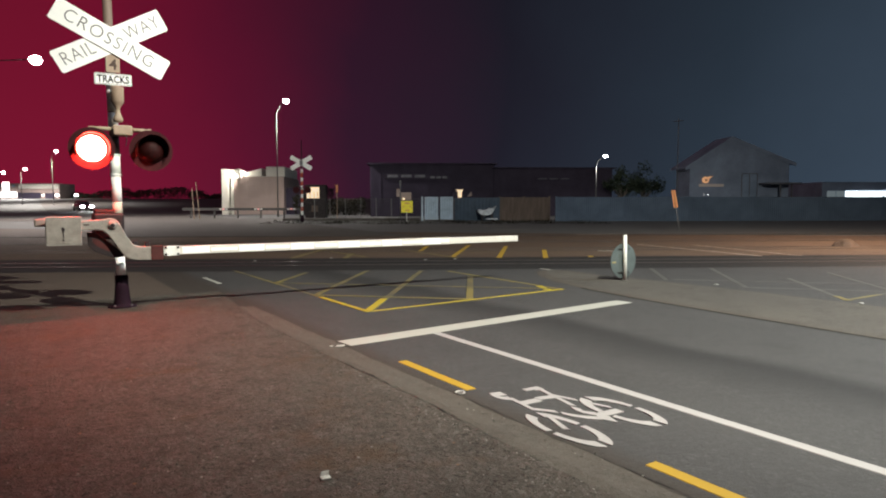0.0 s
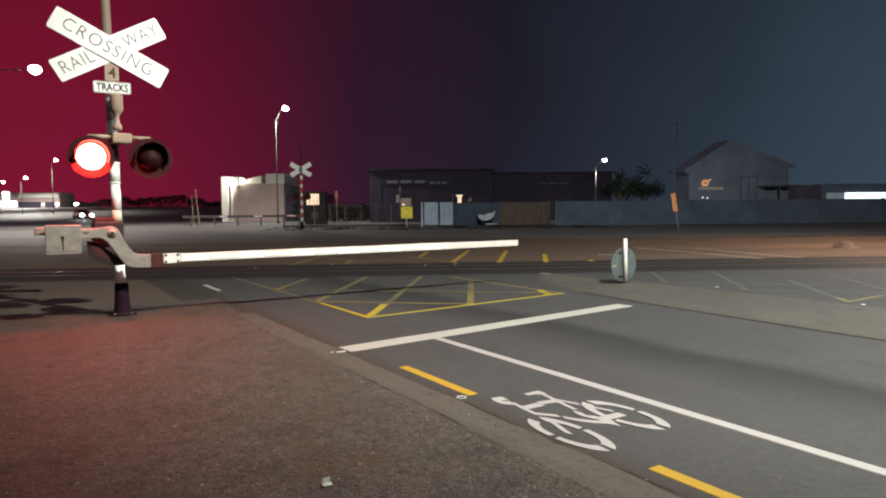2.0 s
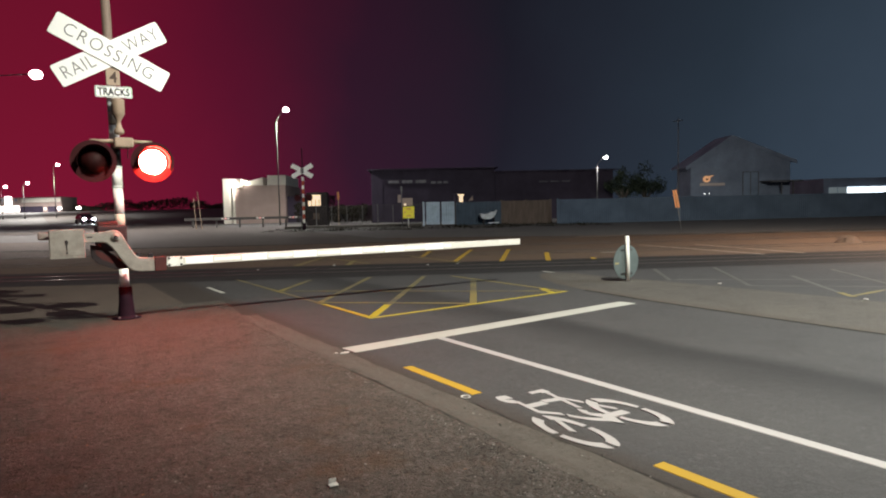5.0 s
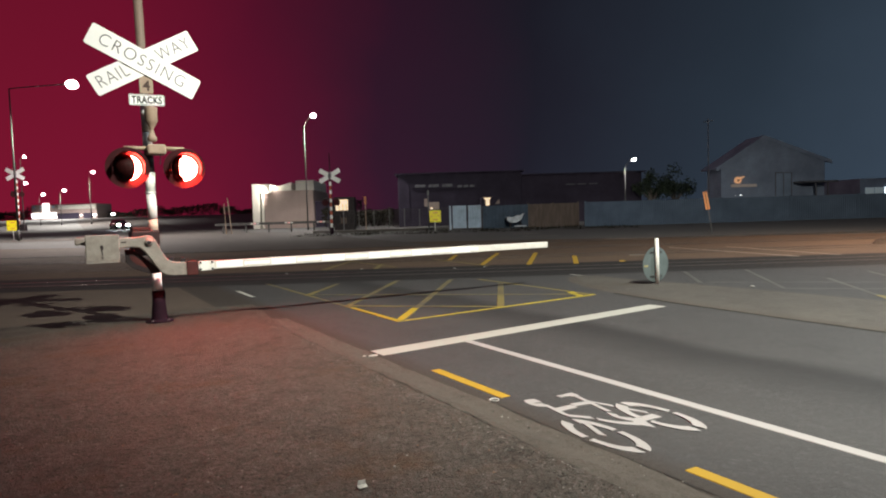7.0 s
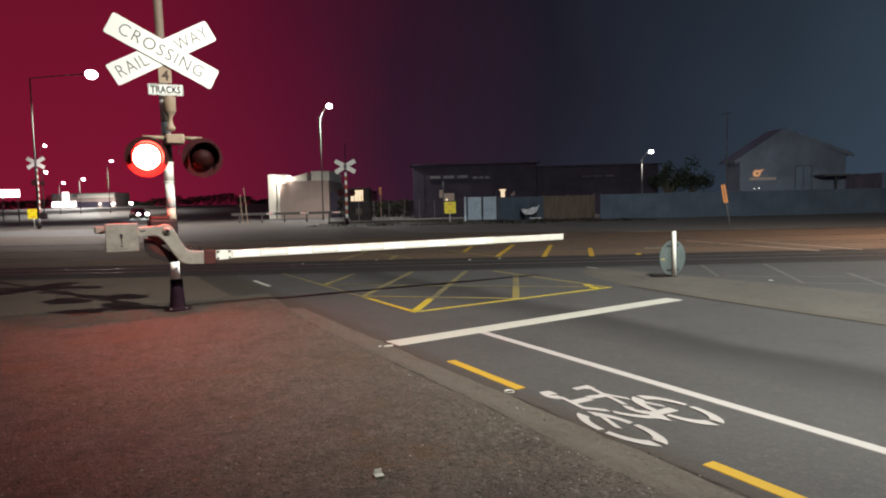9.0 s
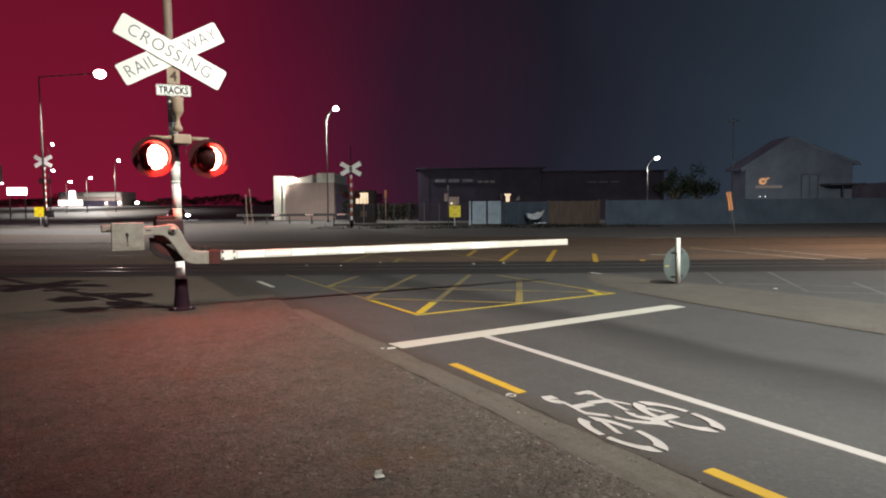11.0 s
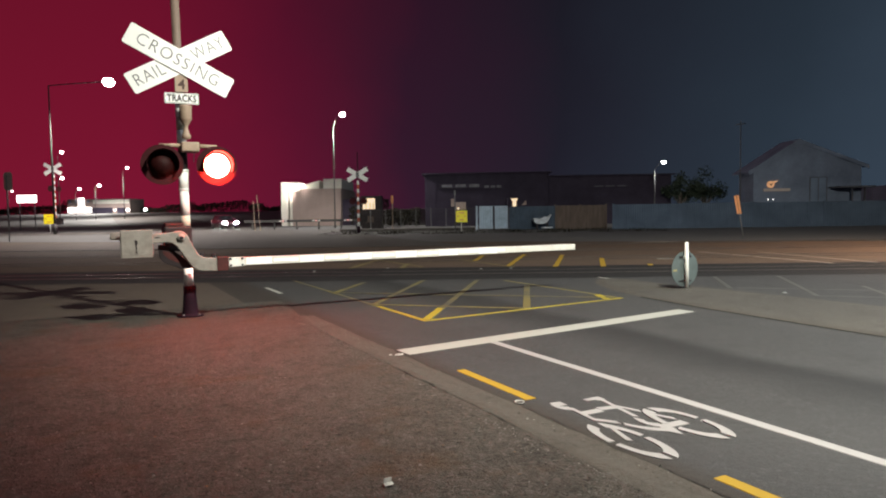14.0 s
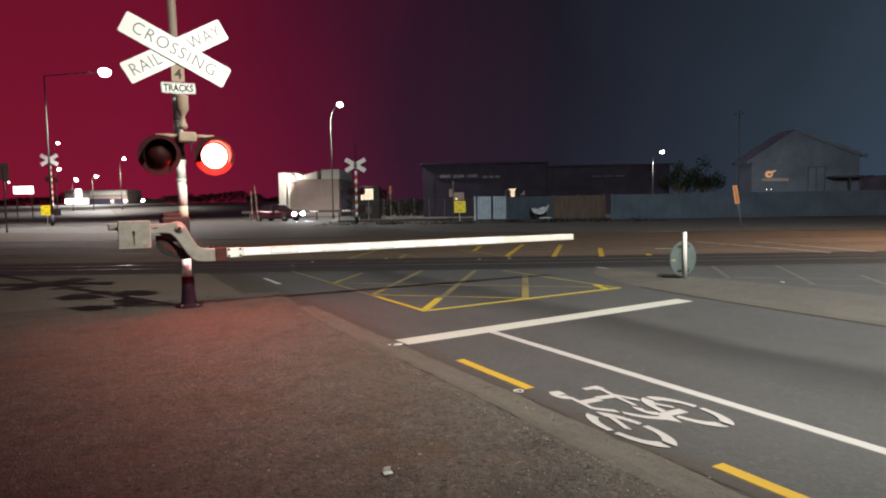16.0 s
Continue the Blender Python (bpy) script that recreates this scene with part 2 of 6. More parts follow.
def road_paint(name, base, worn, lo=0.5, hi=0.68, amount=0.7):
    """Thermoplastic line, worn through to the bitumen in specks and patches."""
    m = bpy.data.materials.new(name)
    m.use_nodes = True
    nt = m.node_tree
    b = nt.nodes["Principled BSDF"]
    tc = nt.nodes.new("ShaderNodeTexCoord")
    n1 = node(nt, "ShaderNodeTexNoise", Scale=9.0, Detail=9.0, Roughness=0.72)
    n2 = node(nt, "ShaderNodeTexNoise", Scale=1.3, Detail=5.0, Roughness=0.6)
    add = node(nt, "ShaderNodeMath")
    add.operation = "MULTIPLY_ADD"
    add.inputs[1].default_value = 0.5
    half = node(nt, "ShaderNodeMath")
    half.operation = "MULTIPLY"
    half.inputs[1].default_value = 0.5
    for n in (n1, n2):
        nt.links.new(tc.outputs["Object"], n.inputs["Vector"])
    nt.links.new(n2.outputs[0], half.inputs[0])
    nt.links.new(n1.outputs[0], add.inputs[0])
    nt.links.new(half.outputs[0], add.inputs[2])
    r = node(nt, "ShaderNodeMapRange")
    for i, x in enumerate((lo, hi, 0.0, amount)):
        r.inputs[i + 1].default_value = x
    nt.links.new(add.outputs[0], r.inputs[0])
    mx = nt.nodes.new("ShaderNodeMix")
    mx.data_type = "RGBA"
    mx.inputs[6].default_value, mx.inputs[7].default_value = (*base, 1), (*worn, 1)
    nt.links.new(r.outputs[0], mx.inputs[0])
    nt.links.new(mx.outputs[2], b.inputs["Base Color"])
    b.inputs["Roughness"].default_value = 0.7
    bp = node(nt, "ShaderNodeBump", Strength=0.3, Distance=0.004)
    nt.links.new(n1.outputs[0], bp.inputs["Height"])
    nt.links.new(bp.outputs[0], b.inputs["Normal"])
    return m


M = {}
M["road"] = asphalt("road_asphalt", (0.0475, 0.047, 0.0485), (0.090, 0.088, 0.088), 120, 0.6, (0.057, 0.056, 0.057), oil=True)
M["path"] = asphalt("chip_seal_path", (0.078, 0.068, 0.059), (0.178, 0.166, 0.150), 75, 0.5, (0.074, 0.060, 0.047), bump=1.0, blotch=0.75, mottle=0.95, rust=(0.074, 0.043, 0.022))
M["panel"] = asphalt("crossing_panel_asphalt", (0.018, 0.017, 0.018), (0.030, 0.029, 0.029), 80, 0.4, (0.017, 0.016, 0.016))
M["verge"] = asphalt("smooth_brown_asphalt", (0.088, 0.068, 0.056), (0.125, 0.108, 0.096), 120, 0.5, (0.10, 0.075, 0.06), mottle=0.3)
M["yard"] = asphalt("dusty_yard", (0.10, 0.069, 0.051), (0.17, 0.125, 0.092), 45, 0.5, (0.135, 0.092, 0.063), mottle=0.3)
M["street"] = asphalt("pale_street_asphalt", (0.085, 0.078, 0.072), (0.13, 0.12, 0.11), 40, 0.4, (0.10, 0.09, 0.082))
M["soil"] = asphalt("rough_grass_and_soil", (0.128, 0.130, 0.130), (0.17, 0.17, 0.165), 20, 0.6, (0.112, 0.110, 0.104), bump=0.8)
M["island"] = asphalt("island_asphalt", (0.076, 0.070, 0.064), (0.125, 0.118, 0.107), 80, 0.6, (0.108, 0.098, 0.084), bump=0.6, blotch=0.5, mottle=0.5)
M["concrete"] = asphalt("kerb_concrete", (0.083, 0.074, 0.064), (0.125, 0.115, 0.102), 95, 0.5, (0.074, 0.063, 0.052), bump=0.6, blotch=0.5, mottle=0.35)
M["grit"] = surface("dark_grit", (0.02, 0.018, 0.016), 0.9, vary=0.4, scale=20, bump=0.6)
M["white_line"] = road_paint("worn_white_paint", (0.345, 0.345, 0.315), (0.14, 0.135, 0.12), 0.54, 0.70, 0.6)
M["white_new"] = road_paint("white_road_paint", (0.315, 0.304, 0.303), (0.20, 0.21, 0.20), 0.58, 0.76, 0.45)
M["yellow_line"] = road_paint("yellow_road_paint", (0.34, 0.265, 0.015), (0.17, 0.135, 0.03), 0.56, 0.74, 0.6)
M["yellow_dash"] = road_paint("yellow_kerb_paint", (0.36, 0.225, 0.015), (0.22, 0.14, 0.02), 0.58, 0.76, 0.5)
M["yellow_mid"] = road_paint("rubbed_yellow_paint", (0.165, 0.132, 0.042), (0.072, 0.066, 0.046), 0.50, 0.66, 0.85)
M["yellow_worn"] = road_paint("worn_yellow_paint", (0.15, 0.122, 0.042), (0.062, 0.056, 0.046), 0.42, 0.58, 0.92)
M["ghost"] = road_paint("ghost_of_paint", (0.064, 0.062, 0.057), (0.050, 0.048, 0.046), 0.40, 0.56, 0.92)
M["faded_line"] = road_paint("faded_white_paint", (0.33, 0.28, 0.23), (0.14, 0.11, 0.085), 0.50, 0.66, 0.85)
M["rail_top"] = surface("polished_rail", (0.78, 0.75, 0.70), 0.11, 1.0, vary=0.05, bump=0.0)
M["rail_dull"] = surface("dull_rail_head", (0.45, 0.41, 0.36), 0.26, 1.0, vary=0.15, bump=0.0)
M["sheeting"] = surface("white_reflective_sheeting", (0.92, 0.92, 0.90), 0.45, vary=0.02, fine_vary=0.02, bump=0.02, coat=0.2)
M["cream"] = surface("cream_reflective_sheeting", (0.62, 0.57, 0.47), 0.45, vary=0.05, fine_vary=0.03, bump=0.02)
# Letters greyed, with pale patches: the glare's wash-out is put into the colour.
M["letter"] = surface("faded_washed_lettering", (0.048, 0.050, 0.060), 0.6, vary=0.5, scale=5, fine_vary=0.3, bump=0, dirt=(0.5, 0.5, 0.5), dirt_amount=0.6, dirt_scale=2.6)
M["numeral"] = surface("brown_numeral", (0.055, 0.028, 0.018), 0.6, vary=0.2, bump=0)
M["letter_dark"] = surface("black_lettering", (0.012, 0.012, 0.018), 0.7, vary=0.2, bump=0, gloss=0.15)
M["tan"] = surface("tan_painted_steel", (0.37, 0.27, 0.20), 0.6, vary=0.18, bump=0.1, dirt=(0.12, 0.075, 0.05), dirt_amount=0.5, dirt_scale=6)
M["mast"] = surface("brown_mast_paint", (0.20, 0.145, 0.115), 0.6, vary=0.18, bump=0.1, dirt=(0.09, 0.06, 0.045), dirt_amount=0.5, dirt_scale=6)
M["mech"] = surface("grey_cast_paint", (0.25, 0.225, 0.20), 0.6, vary=0.15, scale=9, bump=0.15, dirt=(0.13, 0.095, 0.08), dirt_amount=0.5, dirt_scale=5)
M["mech_red"] = surface("red_oxide_steel", (0.06, 0.014, 0.013), 0.65, vary=0.3, bump=0.2, gloss=0.3)
M["dark_steel"] = surface("dark_steel", (0.020, 0.014, 0.016), 0.6, vary=0.3, bump=0.15, gloss=0.3)
M["skirt"] = surface("dark_plum_sleeve", (0.016, 0.006, 0.012), 0.75, vary=0.3, bump=0.1, gloss=0.1)
M["mast_black"] = surface("black_mast_paint", (0.03, 0.027, 0.027), 0.5, vary=0.2, bump=0.05)
M["mast_red"] = surface("red_mast_band", (0.42, 0.08, 0.04), 0.5, vary=0.15, bump=0.05)
# Black board tinted dark red: lamp glare is put into its colour.
M["board"] = surface("glare_tinted_board", (0.045, 0.011, 0.013), 0.9, vary=0.2, bump=0.05, gloss=0.15)
M["red_on"] = glow("lit_red_lens", (1.0, 0.055, 0.035), 560.0, (0.4, 0.02, 0.02))
M["red_off"] = surface("unlit_red_lens", (0.022, 0.003, 0.003), 0.6, vary=0.4, scale=30, bump=0.3, gloss=0.15)
M["galv"] = surface("galvanised_steel", (0.16, 0.16, 0.165), 0.6, 0.3, vary=0.15, bump=0.1)
M["rail_steel"] = surface("dull_weathered_steel", (0.07, 0.068, 0.066), 0.7, 0.2, vary=0.25, bump=0.1)
M["pole_dark"] = surface("dark_lamp_pole", (0.045, 0.041, 0.041), 0.6, 0.1, vary=0.2, bump=0.05)
M["rust_rail"] = surface("rusty_rail", (0.045, 0.037, 0.031), 0.65, 0.2, vary=0.35, scale=1.5, bump=0.1)
M["post_white"] = surface("white_plastic_post", (0.74, 0.74, 0.70), 0.5, vary=0.08, bump=0.05, dirt=(0.35, 0.32, 0.27), dirt_amount=0.2, dirt_scale=7)
M["disc_back"] = surface("grey_aluminium_sign_back", (0.105, 0.13, 0.13), 0.6, 0.2, vary=0.2, scale=4, bump=0.05)
M["sticker"] = surface("pale_ochre_sticker", (0.30, 0.26, 0.12), 0.6, bump=0)
M["sign_yellow"] = surface("fluorescent_yellow_sign", (0.95, 0.80, 0.02), 0.45, vary=0.05, bump=0)
M["orange_sign"] = surface("orange_marker_board", (0.62, 0.25, 0.09), 0.5, vary=0.12, bump=0)
M["led_head"] = glow("street_lamp_lens", (1.0, 0.97, 0.9), 40.0)
M["wall_lamp"] = glow("bright_wall_lamp", (1.0, 0.93, 0.82), 45.0)
M["shop_glow"] = glow("lit_shop_sign", (1.0, 0.96, 0.92), 5.0)
M["window_glow"] = glow("lit_window", (0.82, 0.95, 1.0), 2.2)
M["window_dim"] = glow("dim_window", (0.55, 0.75, 0.85), 0.12)
# Also on the yard office porch wall, which is no lamp itself.
M["warm_glow"] = glow("warm_self_lit", (1.0, 0.72, 0.42), 0.9)
M["logo_glow"] = glow("lit_orange_emblem", (1.0, 0.42, 0.12), 0.45)
M["logo_dim"] = glow("dim_orange_bar", (0.8, 0.35, 0.2), 0.05)
M["beige_wall"] = surface("beige_render_wall", (0.37, 0.285, 0.26), 0.8, vary=0.12, scale=0.6, fine=20, bump=0.1, dirt=(0.24, 0.18, 0.16), dirt_scale=0.4)
M["white_wall"] = surface("white_painted_wall", (0.72, 0.69, 0.62), 0.7, vary=0.06, scale=0.8, bump=0.05)
M["shed"] = surface("dark_shed_cladding", (0.050, 0.042, 0.064), 0.95, vary=0.2, scale=0.6, fine=12, bump=0.1, gloss=0.1)
M["fascia"] = surface("grey_fascia_sign", (0.13, 0.13, 0.15), 0.7, vary=0.4, scale=3, bump=0)
M["roof"] = surface("dark_roof_iron", (0.25, 0.31, 0.42), 0.95, vary=0.2, scale=0.7, bump=0.1, gloss=0.1)
M["house_wall"] = surface("grey_weatherboard", (0.27, 0.32, 0.43), 0.9, vary=0.25, scale=0.4, fine=15, bump=0.1, gloss=0.1)
M["gate_panel"] = surface("pale_corrugated_iron", (0.38, 0.47, 0.58), 0.6, 0.1, vary=0.15, scale=2, bump=0.05, dirt=(0.12, 0.13, 0.14), dirt_scale=0.8)
M["blue_panel"] = surface("blue_container_steel", (0.042, 0.064, 0.098), 0.6, vary=0.3, scale=1.5, bump=0.05, dirt=(0.07, 0.07, 0.08), dirt_scale=0.8, gloss=0.3)
M["brown_panel"] = surface("brown_timber_fence", (0.095, 0.068, 0.056), 0.8, vary=0.3, scale=1.5, fine=25, bump=0.2, stretch=(4, 4, 0.6))
M["grey_panel"] = surface("slate_corrugated_fence", (0.090, 0.120, 0.172), 0.8, 0.0, vary=0.3, scale=0.5, bump=0.05, dirt=(0.075, 0.085, 0.11), dirt_scale=0.25, gloss=0.2)
M["hull"] = surface("pale_boat_hull", (0.42, 0.45, 0.50), 0.5, vary=0.3, scale=4, bump=0)
M["car_paint"] = surface("maroon_car_paint", (0.060, 0.008, 0.016), 0.25, 0.3, vary=0.05, bump=0, coat=1.0)
M["car_glass"] = surface("dark_car_glass", (0.012, 0.012, 0.014), 0.08, vary=0.0, fine_vary=0, bump=0, coat=1.0)
M["tyre"] = surface("tyre_rubber", (0.02, 0.02, 0.02), 0.8, bump=0.2)
M["rim"] = surface("alloy_rim", (0.6, 0.6, 0.6), 0.35, 0.9, bump=0)
M["headlight"] = glow("lit_headlight", (0.85, 0.93, 1.0), 550.0)
# Tail lights glow; reflectors share it, their returned light put in as emission.
M["red_self_lit"] = glow("self_lit_red", (1.0, 0.12, 0.08), 0.6)
M["grass"] = surface("dry_dark_grass", (0.020, 0.018, 0.012), 0.9, vary=0.4, scale=3, bump=0, gloss=0.1)
M["bark"] = surface("rough_grey_bark", (0.11, 0.09, 0.075), 0.9, vary=0.3, scale=9, bump=0.5, stretch=(4, 4, 0.7))
M["foliage"] = surface("dark_foliage", (0.045, 0.06, 0.04), 0.8, vary=0.4, scale=1.5, bump=0, gloss=0.2)
M["litter"] = surface("scrap_of_white_paper", (0.40, 0.385, 0.365), 0.8, vary=0.25, scale=30, bump=0.1)
M["stud"] = surface("white_road_stud", (0.30, 0.30, 0.285), 0.5, bump=0)
M["boom_edge"] = surface("pale_boom_edge", (0.64, 0.61, 0.56), 0.55, vary=0.1, bump=0.03)
M["leaf"] = surface("fallen_brown_leaf", (0.15, 0.085, 0.04), 0.8, vary=0.4, scale=40, bump=0)



def loose_stone():
    """Grit whose shade differs from grain to grain."""
    m = bpy.data.materials.new("loose_grit")
    m.use_nodes = True
    nt = m.node_tree
    geo = nt.nodes.new("ShaderNodeNewGeometry")
    ramp = nt.nodes.new("ShaderNodeValToRGB")
    els = ramp.color_ramp.elements
    els[0].position, els[0].color = 0.0, (0.030, 0.027, 0.024, 1)
    els[1].position, els[1].color = 1.0, (0.29, 0.275, 0.255, 1)
    e = els.new(0.6)
    e.color = (0.105, 0.095, 0.083, 1)
    nt.links.new(geo.outputs["Random Per Island"], ramp.inputs[0])
    nt.links.new(ramp.outputs[0], nt.nodes["Principled BSDF"].inputs["Base Color"])
    nt.nodes["Principled BSDF"].inputs["Roughness"].default_value = 0.85
    return m


M["stone"] = loose_stone()

# ---- mesh helpers ----
def mesh_of(name, bm, material, smooth=False):
    bmesh.ops.recalc_face_normals(bm, faces=bm.faces)
    me = bpy.data.meshes.new(name)
    bm.to_mesh(me)
    bm.free()
    me.materials.append(material)
    if smooth:
        me.polygons.foreach_set("use_smooth", [True] * len(me.polygons))
    return me


def part(name, bm, material, parent=None, label="", smooth=False):
    ob = new(name, mesh_of(name, bm, material, smooth))
    if parent:
        ob.parent = parent
    return tagged(ob, label) if label else ob


def thing(name, place, label, category, group="", rz=0.0):
    e = new(name)
    e.empty_display_size = 0.1
    e.matrix_basis = Matrix.Translation(place) @ Matrix.Rotation(rz, 4, "Z")
    return tagged(e, label, category, group)


def box(bm, lo, hi, bevel=0.0):
    lo, hi = Vector(lo), Vector(hi)
    r = bmesh.ops.create_cube(bm, size=1.0, matrix=Matrix.Translation((lo + hi) / 2) @ Matrix.Diagonal((*(hi - lo), 1)))
    if bevel:
        es = {e for v in r["verts"] for e in v.link_edges}
        bmesh.ops.bevel(bm, geom=list(es), offset=bevel, segments=2, affect="EDGES", profile=0.5)
    return bm


def rod(bm, a, b, r0, r1=None, seg=16):
    a, b = Vector(a), Vector(b)
    r1 = r0 if r1 is None else r1
    m = Matrix.Translation((a + b) / 2) @ (b - a).to_track_quat("Z", "Y").to_matrix().to_4x4()
    bmesh.ops.create_cone(bm, cap_ends=True, segments=seg, radius1=r0, radius2=r1, depth=(b - a).length, matrix=m)
    return bm


def slab(bm, outline, axis, lo, hi, bevel=0.0):
    """An outline of (a, b) pairs pushed through from lo to hi along the axis: 'y' outlines are (x, z), 'z' outlines (x, y)."""
    put = (lambda a, b, c: (a, c, b)) if axis == "y" else (lambda a, b, c: (a, b, c)) if axis == "z" else (lambda a, b, c: (c, a, b))
    vs = [bm.verts.new(put(a, b, lo)) for a, b in outline]
    f = bm.faces.new(vs)
    r = bmesh.ops.extrude_face_region(bm, geom=[f])
    off = Vector(put(0, 0, hi - lo))
    top = [v for v in r["geom"] if isinstance(v, bmesh.types.BMVert)]
    bmesh.ops.translate(bm, verts=top, vec=off)
    if bevel:
        es = [e for v in vs + top for e in v.link_edges]
        bmesh.ops.bevel(bm, geom=list(set(es)), offset=bevel, segments=2, affect="EDGES", profile=0.5)
    return bm


def lathe(bm, profile, seg=24, at=(0, 0, 0), turn=Matrix.Identity(4)):
    """A profile of (radius, height) turned round the z axis."""
    rings = []
    m = Matrix.Translation(at) @ turn
    for r, z in profile:
        rings.append([bm.verts.new(m @ Vector((r * math.cos(2 * math.pi * i / seg), r * math.sin(2 * math.pi * i / seg), z))) for i in range(seg)])
    for p, q in zip(rings, rings[1:]):
        for i in range(seg):
            bm.faces.new((p[i], p[(i + 1) % seg], q[(i + 1) % seg], q[i]))
    bm.faces.new(rings[0])
    bm.faces.new(rings[-1])
    return bm


def words(name, text, size, material, parent, m, label="", depth=0.002, width=1.0, space=1.0, thin=0.0):
    """Raised lettering in the built-in font, centred, in the x-z plane facing -y."""
    cu = bpy.data.curves.new(name, "FONT")
    cu.body, cu.size, cu.align_x, cu.align_y, cu.extrude, cu.space_character, cu.offset = text, size, "CENTER", "CENTER", depth, space, thin
    tmp = bpy.data.objects.new(name, cu)
    scene.collection.objects.link(tmp)
    me = bpy.data.meshes.new_from_object(tmp.evaluated_get(bpy.context.evaluated_depsgraph_get()))
    bpy.data.objects.remove(tmp)
    me.transform(m @ Matrix.Rotation(radians(90), 4, "X") @ Matrix.Diagonal((width, 1, 1, 1)))
    me.materials.clear()
    me.materials.append(material)
    ob = new(name, me)
    ob.parent = parent
    return tagged(ob, label) if label else ob


def sheet(name, corners, lift, material, nu, nv, label="", parent=None, bank=True):
    """A ground sheet over the four corners (x, y), following the rise of the land."""
    bm = bmesh.new()
    a, b, c, d = [Vector(p) for p in corners]
    rows = []
    for j in range(nv + 1):
        k = j / nv
        p, q = a.lerp(d, k), b.lerp(c, k)
        rows.append([bm.verts.new((w.x, w.y, (on_ground(w.x, w.y) if bank else 0) + lift)) for w in (p.lerp(q, i / nu) for i in range(nu + 1))])
    for p, q in zip(rows, rows[1:]):
        for i in range(nu):
            bm.faces.new((p[i], p[i + 1], q[i + 1], q[i]))
    return part(name, bm, material, parent, label)


def tfc(u0, d0, u1, d1):
    return [tf(u, d).xy for u, d in ((u0, d0), (u1, d0), (u1, d1), (u0, d1))]

# ---- ground and road ----
def y_at(d, x):
    return (d - x * SN) / CS


ground = tagged(sheet("ground", [(-900, -700), (900, -700), (900, 1200), (-900, 1200)], -0.05, M["soil"], 6, 6, bank=False), "dark rough grass and soil round the crossing", "ground", kind="structure")
ground.location.z = 0.0
bank = tagged(sheet("ground_bank", tfc(-130, 18.7, 120, 240), -0.02, M["soil"], 60, 90), "low grassy bank beyond the tracks", "ground", kind="structure")
yard = tagged(sheet("ground_yard", [tf(u, d).xy for u, d in ((-36, 18.75), (48, 18.75), (48, 24.0), (-36, 41.0))], 0.0, M["yard"], 30, 30), "brown dusty asphalt between the tracks", "ground", kind="structure")
road = tagged(sheet("road", [(2.3, -40), (26, -40), (26, y_at(15.6, 26)), (2.3, y_at(15.6, 2.3))], 0.0, M["road"], 4, 8), "grey asphalt road with painted lines", "road", kind="structure")
road_far = tagged(sheet("road_far", [(2.9, y_at(30.5, 2.9)), (15.5, y_at(30.5, 15.5)), (15.5, 210), (2.9, 210)], 0.008, M["street"], 6, 70), "pale asphalt road leading away beyond the tracks", "road", kind="structure")
street = tagged(sheet("road_side_street", tfc(-75, 48.9, -3.5, 57.3), 0.014, M["street"], 30, 4), "pale side street along the railway", "road", kind="structure")
verge = tagged(sheet("pavement_end", [(-30, 11.5), (2.3, 11.5), (2.3, y_at(15.6, 2.3)), (-30, y_at(15.6, -30))], 0.0, M["verge"], 6, 6), "smooth asphalt strip before the first track", "pavement", kind="structure")
panel = tagged(sheet("crossing_panel", tfc(-40, 15.25, 40, 18.75), 0.004, M["panel"], 10, 2), "dark bitumen strip round the first track", "road", kind="structure")


def build_pavement():
    """Chip-seal path with an uneven edge against the concrete channel."""
    bm = bmesh.new()
    xs = [-30, -12, -6, -3, -1, 0, 1, 1.6, 2.2]
    rows = []
    for j in range(130):
        y = -20 + j * 31.85 / 129
        edge = 2.57 + 0.03 * noise.noise((0, y * 1.3, 0)) + 0.015 * noise.noise((0, y * 5, 3))
        if y > 8.6:
            edge += (y - 8.6) * 0.11
        row = []
        for x in [*xs, edge - 0.12, edge]:
            z = (0.03 + 0.012 * noise.noise((x * 0.8, y * 0.8, 1))) * min(1.0, max(0.0, (11.9 - y) / 1.2)) + 0.002
            if x == edge:
                z = 0.0275 * min(1.0, max(0.0, (11.9 - y) / 1.2)) + 0.002
            row.append(bm.verts.new((x, y, z)))
        row.append(bm.verts.new((edge + 0.01, y, -0.01)))
        rows.append(row)
    for p, q in zip(rows, rows[1:]):
        for i in range(len(p) - 1):
            bm.faces.new((p[i], p[i + 1], q[i + 1], q[i]))
    return tagged(part("pavement", bm, M["path"]), "worn brown chip-seal pavement with leaf stains", "pavement", kind="structure")


pavement = build_pavement()


